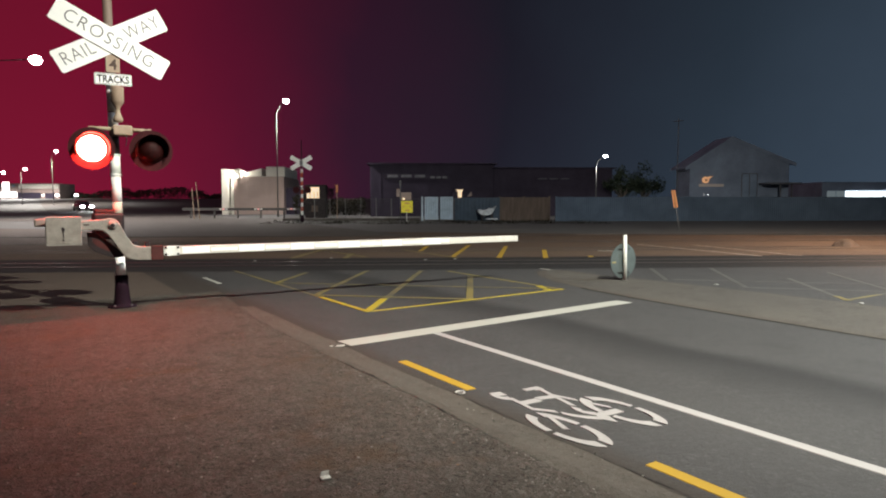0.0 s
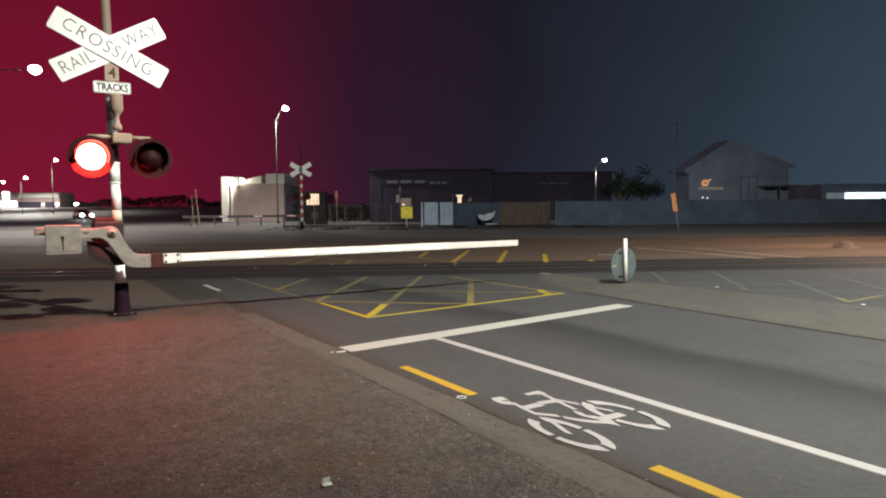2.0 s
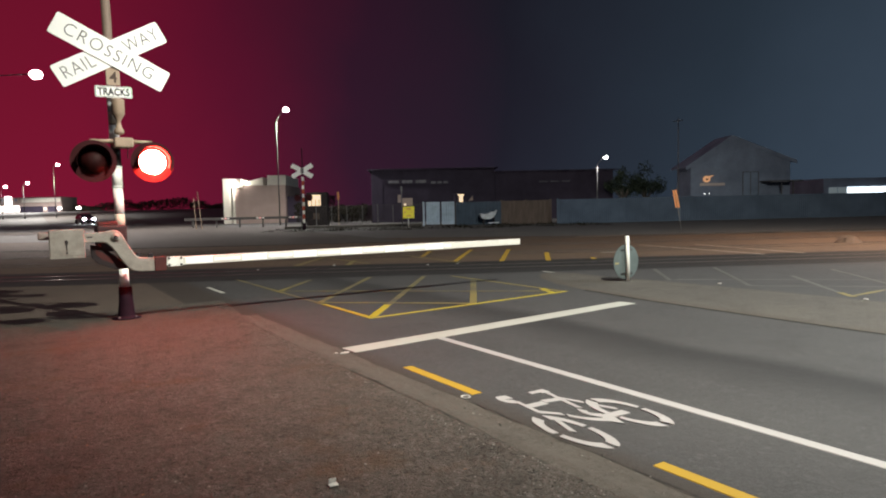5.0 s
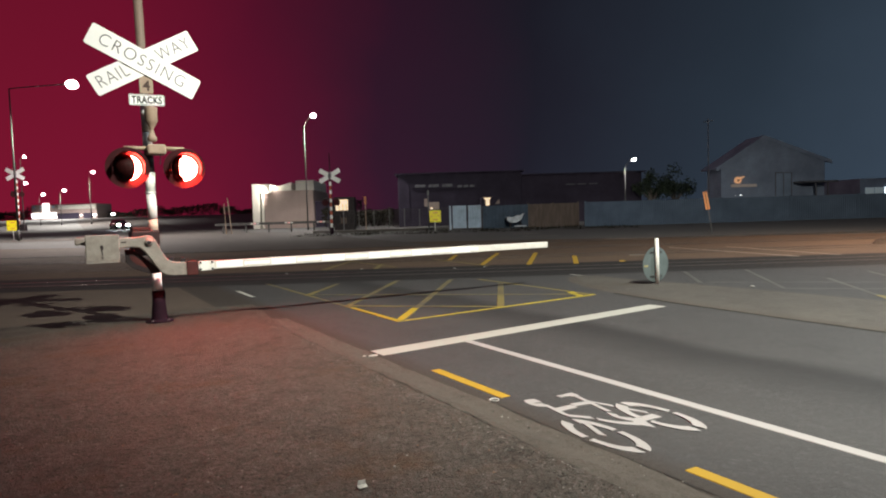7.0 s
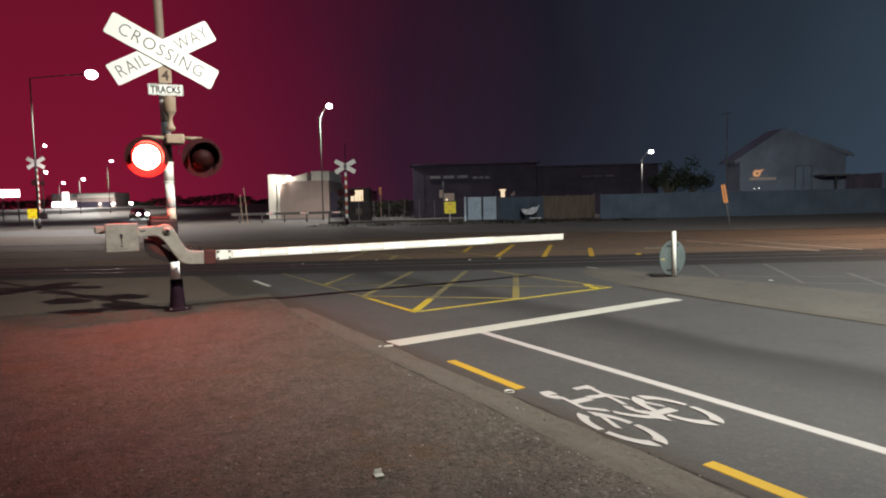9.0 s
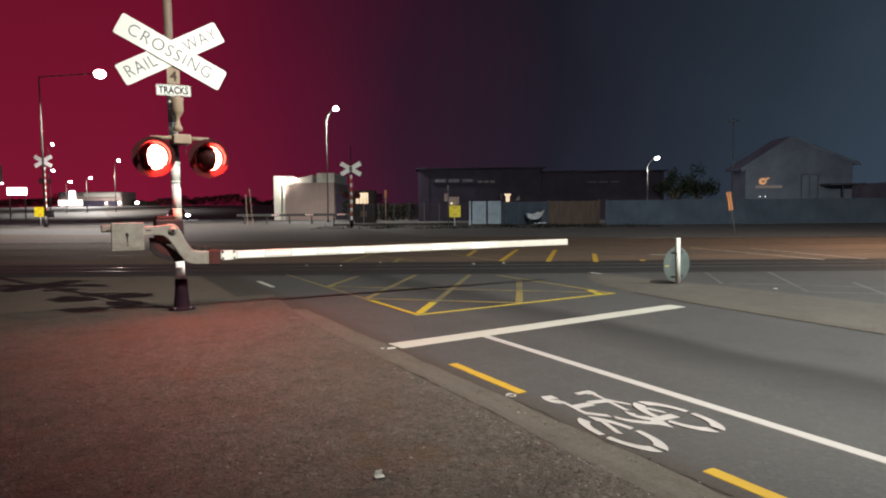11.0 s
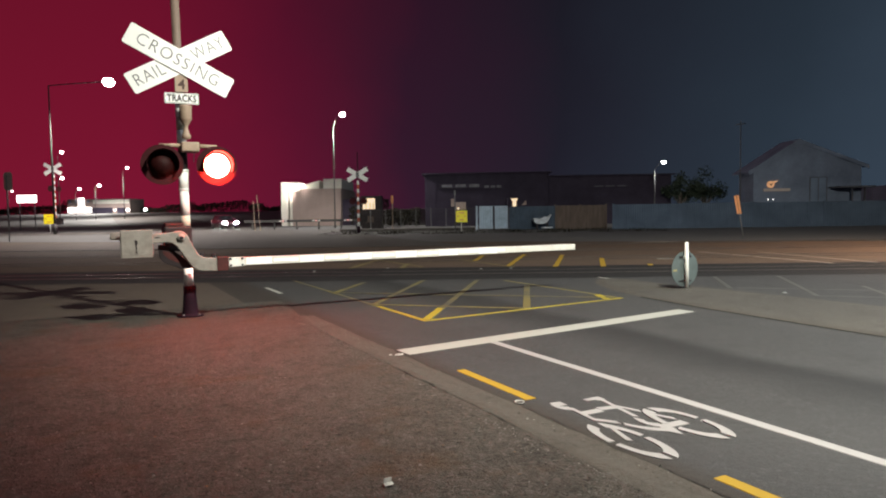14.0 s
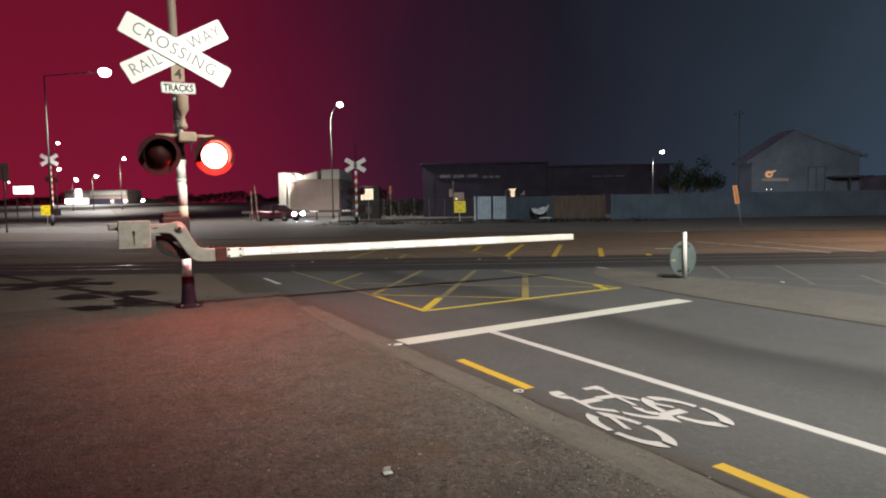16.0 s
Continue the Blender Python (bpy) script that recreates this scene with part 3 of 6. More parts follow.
def build_channel():
    """Concrete kerb channel, cast in lengths with open joints."""
    top = tagged(new("kerb"), "worn concrete kerb channel beside the pavement", "kerb", kind="structure")
    for k in range(15):
        y0, y1 = -12.0 + k * 1.45, -12.0 + (k + 1) * 1.45 - 0.002
        if y0 > 9.2:
            break
        bm = bmesh.new()
        prev = None
        for j in range(13):
            y = y0 + (y1 - y0) * j / 12
            w = 0.034 * noise.noise((7, y * 2.0, 0)) + 0.022 * noise.noise((3, y * 6.0, 0))
            fade = min(max((9.4 - y) / 3.0, 0.0), 1.0)
            shift = max(y - 8.4, 0) * 0.11
            prof = ((2.52 + shift, -0.05), (2.53 + shift, 0.026), (2.66 + shift + w, 0.024 * fade + 0.006), (2.80 + w + shift * 0.5, 0.011), (2.93 + w, 0.004), (2.935 + w, -0.05))
            ring = [bm.verts.new((x, y, z)) for x, z in prof]
            if prev:
                for i in range(5):
                    bm.faces.new((prev[i], prev[i + 1], ring[i + 1], ring[i]))
            prev = ring
        part("kerb_length", bm, M["concrete"], top)
    for x0, wide, rise_up in ((2.575, 0.0085, 0.0345), (2.95, 0.011, 0.003)):
        bm = bmesh.new()
        prev = None
        for j in range(340):
            y = -8 + j * 17.4 / 339
            x = x0 + 0.02 * noise.noise((x0, y * 1.4, 2)) + 0.016 * noise.noise((x0, y * 8.0, 8)) + max(y - 8.5, 0) * 0.11
            w = wide * max(0.05, 0.2 + 1.5 * abs(noise.noise((x0, y * 2.3, 6))) + 1.1 * noise.noise((x0, y * 11.0, 3))) * (min(max(y - 3.0, 0.05), 1.0) if x0 < 2.7 else min(max(5.0 - y, 0.15), 1.0))
            ring = [bm.verts.new((x - w, y, rise_up)), bm.verts.new((x + w, y, rise_up))]
            if prev:
                bm.faces.new((prev[0], prev[1], ring[1], ring[0]))
            prev = ring
        part("joint", bm, M["grit"], top, "dark gritty joint")
    return top


build_channel()


def build_island():
    edge = [(8.18, -30), (8.2, 2.0), (8.24, 3.8), (8.29, 5.0), (8.42, 7.1), (8.62, 8.5), (8.94, 9.6), (9.4, 10.6), (9.95, 11.25), (10.4, 11.35), (10.62, 10.9), (10.6, 9.9), (10.74, 8.5), (10.84, 6.0), (10.84, -30)]
    isl = tagged(new("traffic_island"), "low asphalt traffic island with a worn kerb", "island", kind="structure")
    n = len(edge)

    def inset(dist):
        out = []
        for i, p in enumerate(edge):
            p = Vector(p)
            a = (p - Vector(edge[i - 1])).normalized() if i else (Vector(edge[1]) - p).normalized()
            b = (Vector(edge[i + 1]) - p).normalized() if i < n - 1 else a
            way = (a + b).normalized()
            out.append(p + Vector((way.y, -way.x)) * dist)
        return out

    wob = lambda p: 0.02 * noise.noise((p.x * 2.0, p.y * 2.0, 4))
    rings = [[(p.x + wob(p), p.y, z) for p in inset(k)] for k, z in ((-0.03, -0.008), (0.0, 0.003), (0.05, 0.010), (0.22, 0.015))]
    for i in range(n - 1):
        bm = bmesh.new()
        for lo, hi in zip(rings[1:], rings[2:]):
            bm.faces.new([bm.verts.new(q) for q in (lo[i], lo[i + 1], hi[i + 1], hi[i])])
        part("kerb_length", bm, M["concrete"], isl)
    bm = bmesh.new()
    for i in range(5):
        q = [Vector(v) for v in (rings[0][i], rings[0][i + 1], rings[1][i + 1], rings[1][i])]
        for v in q:
            v.z += 0.011
        bm.faces.new([bm.verts.new(v) for v in q])
    part("joint", bm, M["grit"], isl, "dark gritty joint")
    bm = bmesh.new()
    vs = [bm.verts.new(q) for q in rings[3]]
    bm.faces.new(vs)
    part("surface", bm, M["island"], isl)
    return isl


build_island()


def stripe(name, a, b, width, material, parent=road, lift=0.0):
    """A painted line: a thin raised strip from a to b, cut square."""
    a, b = Vector(a), Vector(b)
    way = (b - a).normalized()
    side = Vector((-way.y, way.x)) * width / 2
    n = max(1, int((b - a).length / 2.0))
    bm = bmesh.new()
    prev = None
    for k in range(n + 1):
        p = a.lerp(b, k / n)
        ring = []
        for s, dz in ((side, 0.0), (side * 0.93, 0.004), (-side * 0.93, 0.004), (-side, 0.0)):
            q = p + s
            ring.append(bm.verts.new((q.x, q.y, on_ground(q.x, q.y) + dz + lift)))
        if prev:
            for i in range(3):
                bm.faces.new((prev[i], prev[i + 1], ring[i + 1], ring[i]))
        else:
            bm.faces.new(ring)
        prev = ring
    bm.faces.new(prev)
    return part(name, bm, material, parent)


def build_markings():
    stripe("stop_line", (2.99, 6.57), (8.02, 6.98), 0.31, M["white_line"])
    stripe("lane_line", (4.17, 6.5), (4.17, -12), 0.105, M["white_new"])
    for y0, y1 in ((4.32, 5.5), (1.31, 2.48), (-1.7, -0.53)):
        stripe("kerb_dash", (3.135, y0), (3.135, y1), 0.10, M["yellow_dash"])
    stripe("guide_dash", (3.23, 12.95), (3.22, 14.2), 0.09, M["white_line"], verge)
    # hatched box on the near lane
    stripe("box_edge", (4.17, 8.3), (4.15, 15.4), 0.085, M["yellow_worn"])
    stripe("box_edge", (4.17, 8.33), (4.165, 10.1), 0.085, M["yellow_line"], lift=0.004)
    stripe("box_edge", (4.13, 8.34), (8.26, 8.62), 0.075, M["yellow_line"], lift=0.002)
    stripe("box_edge", (8.24, 8.60), (8.26, 12.4), 0.085, M["yellow_mid"], lift=0.001)
    for y0, x1 in ((8.36, 7.8), (10.38, 6.75), (12.44, 5.4)):
        stripe("hatch_line", (4.2, y0), (x1, y0 + (x1 - 4.2) * 1.25), 0.11, M["yellow_worn"], lift=0.003)
        stripe("hatch_line", (4.2, y0), (4.55, y0 + 0.35 * 1.25), 0.11, M["yellow_mid"], lift=0.005)
    stripe("hatch_line", (4.2, 8.4), (4.95, 9.33), 0.12, M["yellow_line"], lift=0.007)
    stripe("hatch_line", (6.1, 8.52), (8.06, 11.25), 0.12, M["yellow_worn"], lift=0.003)
    stripe("hatch_line", (6.1, 8.52), (6.8, 9.49), 0.12, M["yellow_mid"], lift=0.007)
    stripe("hatch_line", (7.95, 8.66), (8.2, 9.2), 0.13, M["yellow_line"], lift=0.003)
    stripe("hatch_line", (4.2, 10.34), (6.1, 8.53), 0.085, M["yellow_mid"], lift=0.005)
    stripe("hatch_line", (4.2, 12.4), (8.2, 8.7), 0.075, M["yellow_worn"], lift=0.005)
    # beyond the first track
    stripe("box_edge", (8.43, 17.0), (8.6, 26.5), 0.085, M["yellow_mid"], yard, lift=0.006)
    stripe("box_edge", (10.52, 15.3), (10.8, 19.0), 0.085, M["yellow_mid"], yard, lift=0.006)
    for a, b in (((7.77, 17.05), (8.6, 18.4)), ((6.5, 17.9), (8.5, 20.6)), ((10.95, 18.16), (12.54, 20.27)), ((10.6, 15.72), (14.06, 19.77)), ((11.55, 14.72), (15.0, 18.7)), ((12.62, 13.9), (14.8, 16.4)), ((13.9, 13.35), (14.25, 13.75))):
        stripe("hatch_line", a, b, 0.15, M["yellow_dash"] if a[0] > 10.5 else M["yellow_mid"], yard, lift=0.006)
    # hatched box on the opposite lanes
    for k, (a, b, w, m) in enumerate((((11.12, 5.11), (13.4, 7.3), 0.10, "ghost"), ((11.26, 6.9), (13.96, 9.5), 0.10, "ghost"), ((11.0, 8.48), (12.7, 10.25), 0.10, "ghost"), ((11.26, 6.92), (12.9, 5.15), 0.08, "ghost"),
                       ((11.2, 8.5), (14.4, 5.2), 0.075, "ghost"), ((11.08, 5.11), (12.3, 5.11), 0.08, "yellow_worn"), ((12.3, 5.11), (16, 5.11), 0.08, "ghost"), ((11.12, 5.06), (11.45, 5.42), 0.11, "yellow_mid"),
                       ((13.0, 5.2), (15.2, 7.4), 0.09, "ghost"), ((10.45, 11.7), (10.32, 9.98), 0.08, "white_line"))):
        stripe("hatch_line", a, b, w, M[m], road, lift=-0.0012 + 0.0003 * k)
    stripe("edge_line", (18.37, 10.83), (19.86, 16.72), 0.11, M["faded_line"], yard, lift=0.004)
    stripe("edge_line", (19.51, 10.25), (21.26, 15.26), 0.10, M["faded_line"], yard, lift=0.004)
    for a, b in (((5.0, 38.5), (6.6, 38.2)), ((5.2, 35.6), (7.1, 35.2)), ((8.6, 31.2), (11.0, 31.3))):
        stripe("guide_dash", tf(*a).xy, tf(*b).xy, 0.12, M["faded_line"], yard, lift=0.006)
    stripe("guide_dash", (16.0, 15.1), (16.4, 14.75), 0.12, M["white_line"], yard, lift=0.004)


build_markings()

STRETCH = 2.5
# frame strokes of the cycle: half width, then two or three points
CYCLE = [
    (0.020, (3.255, 3.95), (3.185, 4.01), (3.20, 4.10)),
    (0.021, (3.19, 4.10), (3.285, 4.085)),
    (0.017, (3.253, 3.96), (3.215, 3.62)),
    (0.017, (3.225, 3.80), (3.415, 3.795)),
    (0.012, (3.49, 4.065), (3.60, 4.055)),
    (0.019, (3.57, 4.05), (3.65, 4.04)),
    (0.017, (3.62, 4.03), (3.535, 3.54)),
    (0.015, (3.42, 3.825), (3.60, 3.79)),
    (0.015, (3.59, 3.82), (3.66, 3.62)),
    (0.015, (3.21, 3.65), (3.325, 3.50)),
    (0.017, (3.335, 3.455), (3.405, 3.30), (3.52, 3.20)),
    (0.016, (3.20, 3.44), (3.118, 3.18)),
    (0.021, (3.512, 3.49), (3.488, 3.385), (3.545, 3.29)),
    (0.034, (3.50, 3.14), (3.55, 3.27)),
    (0.018, (3.54, 3.27), (3.745, 3.262)),
    (0.015, (3.675, 3.53), (3.742, 3.35)),
]
# wheels: centre, outer half width and half length, and the arcs left by the stencil's bridges
WHEELS_PAINTED = [((3.13, 3.19), (0.155, 0.395), ((-82, -4), (4, 72), (100, 174), (184, 262))), ((3.748, 3.252), (0.170, 0.397), ((-80, -4), (5, 86), (98, 172), (190, 262)))]


def build_cycle_symbol():
    """Cycle laid through a stencil, drawn out along the lane: broken wheels and frame strokes."""
    bm = bmesh.new()
    count = 0

    def lay(outline):
        nonlocal count
        z = 0.0042 + 0.00012 * count
        count += 1
        f = bm.faces.new([bm.verts.new((x, y, z)) for x, y in outline])
        r = bmesh.ops.extrude_face_region(bm, geom=[f])
        bmesh.ops.translate(bm, verts=[v for v in r["geom"] if isinstance(v, bmesh.types.BMVert)], vec=(0, 0, -0.004))

    for half, *pts in CYCLE:
        pts = [Vector((x, y / STRETCH)) for x, y in pts]
        if len(pts) == 3:
            p, q, r = pts
            mid = q * 2 - (p + r) / 2
            pts = [p * (1 - k) ** 2 + mid * 2 * k * (1 - k) + r * k * k for k in (i / 6 for i in range(7))]
        left, right = [], []
        for i, p in enumerate(pts):
            way = (pts[min(i + 1, len(pts) - 1)] - pts[max(i - 1, 0)]).normalized()
            side = Vector((-way.y, way.x)) * half
            left.append(p + side)
            right.append(p - side)
        lay([(p.x, p.y * STRETCH) for p in left + right[::-1]])
    for (cx, cy), (rx, ry), arcs in WHEELS_PAINTED:
        for a0, a1 in arcs:
            turns = [radians(a0 + (a1 - a0) * i / 12) for i in range(13)]
            outer = [(cx + rx * math.cos(a), cy + ry * math.sin(a)) for a in turns]
            inner = [(cx + (rx - 0.047) * math.cos(a), cy + (ry - 0.047 * STRETCH) * math.sin(a)) for a in turns]
            lay(outer + inner[::-1])
    return part("cycle_symbol", bm, M["white_new"], road, "white painted cycle symbol in the cycle lane")


build_cycle_symbol()


# ---- railway ----
def build_track(d, group="railway tracks"):
    t = tagged(new("railway_track"), "narrow-gauge railway track flush with the road", "railway track", group, kind="structure")
    z = rise(d)
    for off in (-0.55, 0.55):
        bm = bmesh.new()
        box(bm, (-60, d + off - 0.035, z - 0.1), (60, d + off + 0.035, z + 0.009), 0.002)
        for v in bm.verts:
            v.co = tf(v.co.x, v.co.y, v.co.z)
        part("rail", bm, M["rust_rail"], t)
        bm = bmesh.new()
        # crowned head, polished by the wheels up to the road's dirt
        prev = None
        for u in range(-60, -1, 2):
            ring = [bm.verts.new(tf(u, d + off + y, z + h)) for y, h in ((-0.027, 0.0102), (-0.018, 0.0114), (-0.006, 0.0121), (0.006, 0.0121), (0.018, 0.0114), (0.027, 0.0102))]
            if prev:
                for k in range(5):
                    bm.faces.new((prev[k], ring[k], ring[k + 1], prev[k + 1]))
            prev = ring
        part("running_surface", bm, M["rust_rail"] if d > 20 else M["rail_top"] if off > 0 else M["rail_dull"], t, smooth=True)
        bm = bmesh.new()
        inner = off - 0.10 * (1 if off > 0 else -1)
        box(bm, (-60, d + inner - 0.03, z - 0.06), (60, d + inner + 0.03, z + 0.007))
        for v in bm.verts:
            v.co = tf(v.co.x, v.co.y, v.co.z)
        part("flangeway", bm, M["mast_black"], t)
    return t


for d in (17.1, 22.0, 26.6, 31.0):
    build_track(d)


# ---- the crossing signal with its barrier ----
def rounded_plate(w, h, r, n=4):
    out = []
    for cx, cz, a0 in ((w / 2 - r, h / 2 - r, 0), (-w / 2 + r, h / 2 - r, 90), (-w / 2 + r, -h / 2 + r, 180), (w / 2 - r, -h / 2 + r, 270)):
        for i in range(n + 1):
            a = radians(a0 + 90 * i / n)
            out.append((cx + r * math.cos(a), cz + r * math.sin(a)))
    return out


BASE = Vector((1.235, 10.63, 0.03))


def build_signal():
    s = thing("crossing_signal", BASE, "crossing signal mast with white crossbuck, red lamps and lowered barrier", "crossing signal")
    lean = lambda z: -0.066 * z / 4.7

    def tube(name, z0, z1, r, m, label="", r1=None):
        bm = bmesh.new()
        rod(bm, (lean(z0), 0, z0), (lean(z1), 0, z1), r, r1, 24)
        return part(name, bm, m, s, label, True)

    tube("mast", 0.02, 6.2, 0.062, M["mast"], "brown painted steel mast")
    # flared sleeve and base plate
    bm = bmesh.new()
    lathe(bm, ((0.20, 0.0), (0.20, 0.018), (0.125, 0.03), (0.118, 0.06), (0.095, 0.3), (0.092, 0.47), (0.072, 0.475)), 28)
    sk = part("base_sleeve", bm, M["skirt"], s, "dark plum base sleeve with a flange", True)
    for i in range(4):
        a = radians(45 + 90 * i)
        bm = bmesh.new()
        rod(bm, (0.16 * math.cos(a), 0.16 * math.sin(a), 0.018), (0.16 * math.cos(a), 0.16 * math.sin(a), 0.045), 0.018, seg=6)
        part("bolt", bm, M["galv"], sk)
    tube("reflective_band", 0.475, 0.76, 0.067, M["sheeting"], "white reflective sleeve")
    tube("reflective_band", 0.95, 1.30, 0.066, M["sheeting"])
    tube("reflective_band", 1.375, 1.56, 0.066, M["cream"])
    tube("reflective_band", 1.56, 1.94, 0.067, M["sheeting"])
    tube("reflective_band", 1.94, 2.24, 0.071, M["sheeting"])
    tube("mast_cover", 2.24, 2.53, 0.068, M["mast_black"])
    tube("reflective_band", 2.66, 2.86, 0.067, M["sheeting"])
    tube("reflective_band", 2.875, 3.06, 0.067, M["cream"])
    tube("reflective_band", 3.06, 3.28, 0.068, M["sheeting"])
    for z in (0.765, 1.94, 2.23):
        bm = bmesh.new()
        lathe(bm, ((0.066, 0), (0.078, 0.004), (0.078, 0.03), (0.066, 0.034)), 24, (lean(z), 0, z))
        part("clamp_ring", bm, M["sheeting"], s, "", True)

    # crossbuck
    for cx, cz, ang, w, y, text in ((1.200, 3.905, -26.8, 1.60, -0.125, "x"), (1.197, 3.905, 29.6, 1.60, -0.108, "r")):
        m = Matrix.Translation((cx - BASE.x, 0, cz - 0.03)) @ Matrix.Rotation(radians(-ang), 4, "Y")
        bm = bmesh.new()
        slab(bm, rounded_plate(w, 0.325, 0.03), "y", y, y + 0.012, 0.002)
        bmesh.ops.transform(bm, matrix=m, verts=bm.verts)
        blade = part("crossbuck_blade", bm, M["sheeting"], s, "white reflective crossbuck blade with black letters faded and paled for glare")
        if text == "x":
            words("lettering", "CROSSING", 0.255, M["letter"], blade, m @ Matrix.Translation((-0.02, y - 0.001, 0.0)), width=0.92, space=1.17, thin=-0.004)
        else:
            words("lettering", "RAIL", 0.255, M["letter"], blade, m @ Matrix.Translation((-0.49, y - 0.001, 0)), width=0.85, space=1.12, thin=-0.004)
            words("lettering", "WAY", 0.255, M["letter"], blade, m @ Matrix.Translation((0.47, y - 0.001, 0)), width=0.85, space=1.12, thin=-0.004)
    bm = bmesh.new()
    box(bm, (-0.10, -0.105, 3.74), (0.03, 0.08, 3.80), 0.006)
    part("blade_bracket", bm, M["galv"], s)
    # plates below
    bm = bmesh.new()
    slab(bm, rounded_plate(0.182, 0.25, 0.01), "y", -0.1, -0.092, 0.002)
    bmesh.ops.translate(bm, verts=bm.verts, vec=(1.21 - BASE.x, 0, 3.55))
    p4 = part("number_plate_of_tracks", bm, M["tan"], s, "tan plate with the brown numeral 4")
    words("numeral", "4", 0.21, M["numeral"], p4, Matrix.Translation((1.212 - BASE.x, -0.101, 3.53)), "dark brown numeral", thin=0.004)
    m = Matrix.Translation((1.205 - BASE.x, 0, 3.322)) @ Matrix.Rotation(radians(-0.9), 4, "Y")
    bm = bmesh.new()
    slab(bm, rounded_plate(0.485, 0.162, 0.015), "y", -0.128, -0.118, 0.002)
    bmesh.ops.transform(bm, matrix=m, verts=bm.verts)
    pt = part("tracks_plate", bm, M["sheeting"], s, "white plate with the black word TRACKS")
    words("lettering", "TRACKS", 0.142, M["letter_dark"], pt, m @ Matrix.Translation((0, -0.129, -0.004)), width=0.76, space=1.06, thin=0.004)
    for lo, hi in (((-0.235, 0.066), (0.235, 0.072)), ((-0.235, -0.072), (0.235, -0.066)), ((-0.235, -0.066), (-0.229, 0.066)), ((0.229, -0.066), (0.235, 0.066))):
        bm = bmesh.new()
        box(bm, (lo[0], -0.1305, lo[1]), (hi[0], -0.1275, hi[1]))
        bmesh.ops.transform(bm, matrix=m, verts=bm.verts)
        part("border", bm, M["letter_dark"], pt)

    # bell
    bm = bmesh.new()
    lathe(bm, ((0.025, 2.70), (0.062, 2.715), (0.066, 2.76), (0.045, 2.80), (0.030, 2.86), (0.030, 2.90), (0.078, 2.985), (0.088, 3.0), (0.086, 3.15), (0.092, 3.185), (0.088, 3.205), (0.03, 3.225)), 24, (0.005, -0.20, 0))
    bell = part("bell", bm, M["tan"], s, "tan warning bell", True)
    bm = bmesh.new()
    rod(bm, (0.0, -0.2, 2.93), (0, -0.02, 2.93), 0.016)
    part("stalk", bm, M["tan"], bell)
    # lamp cross-arm
    bm = bmesh.new()
    box(bm, (1.16 - BASE.x, -0.30, 2.515), (1.415 - BASE.x, -0.04, 2.66), 0.022)
    arm = part("cross_arm", bm, M["tan"], s, "tan cast junction box with two side arms")
    for x0, x1 in ((1.40, 1.68), (1.17, 0.86)):
        bm = bmesh.new()
        rod(bm, (x0 - BASE.x, -0.17, 2.605), (x1 - BASE.x, -0.17, 2.612), 0.034, 0.024)
        part("side_arm", bm, M["tan"], arm, "", True)
        bm = bmesh.new()
        rod(bm, ((x0 * 0.15 + x1 * 0.85) - BASE.x, -0.17, 2.61), ((x0 * 0.15 + x1 * 0.85) - BASE.x, -0.17, 2.42), 0.02)
        part("drop_pipe", bm, M["mast_black"], arm, "", True)
    bm = bmesh.new()
    rod(bm, (1.335 - BASE.x, -0.28, 2.52), (1.325 - BASE.x, -0.27, 2.36), 0.006, seg=8)
    part("cable", bm, M["mast_black"], arm)
    # lamp heads: half-lit ball lens, oversized for glare, turns in its bucket to flash
    lenses = []
    for lx in (0.885, 1.655):
        x = lx - BASE.x
        bm = bmesh.new()
        ring_in, ring_out = [], []
        seg = 40
        for y in (-0.285, -0.275):
            for rad, store in ((0.184, ring_in), (0.295, ring_out)):
                store.append([bm.verts.new((x + rad * math.cos(2 * math.pi * i / seg), y, 2.31 + rad * math.sin(2 * math.pi * i / seg))) for i in range(seg)])
        for i in range(seg):
            j = (i + 1) % seg
            for quad in ((ring_in[0][i], ring_in[0][j], ring_out[0][j], ring_out[0][i]), (ring_in[1][i], ring_in[1][j], ring_out[1][j], ring_out[1][i]),
                         (ring_in[0][i], ring_in[0][j], ring_in[1][j], ring_in[1][i]), (ring_out[0][i], ring_out[0][j], ring_out[1][j], ring_out[1][i])):
                bm.faces.new(quad)
        board = part("lamp_board", bm, M["board"], s, "round lamp board, black tinted red for lamp glare")
        bm = bmesh.new()
        lathe(bm, ((0.20, 0.0), (0.20, 0.06), (0.19, 0.19), (0.06, 0.22)), 28, (x, -0.274, 2.31), Matrix.Rotation(radians(-90), 4, "X"))
        part("bucket", bm, M["mast_black"], board, "", True)
        # visor: deep hood over the lens, open below
        bm = bmesh.new()
        prev = None
        for i in range(17):
            a = radians(-25 + 230 * i / 16)
            out = 0.285 + 0.20 + 0.05 * math.sin(a)
            ring = [bm.verts.new((x + rr * math.cos(a), yy, 2.31 + rr * math.sin(a))) for rr, yy in ((0.216, -0.285), (0.222, -0.285), (0.222, -out), (0.216, -out))]
            if prev:
                for k in range(4):
                    bm.faces.new((prev[k], prev[(k + 1) % 4], ring[(k + 1) % 4], ring[k]))
            prev = ring
        part("visor", bm, M["board"], board, "", True)
        bm = bmesh.new()
        bmesh.ops.create_uvsphere(bm, u_segments=32, v_segments=20, radius=0.18)
        me = mesh_of("lens", bm, M["red_off"], True)
        me.materials.append(M["red_on"])
        for p in me.polygons:
            p.material_index = 1 if p.center.y < -0.012 else 0
        lens = tagged(new("lens", me), "red ball lens, lit on one half")
        lens.parent = s
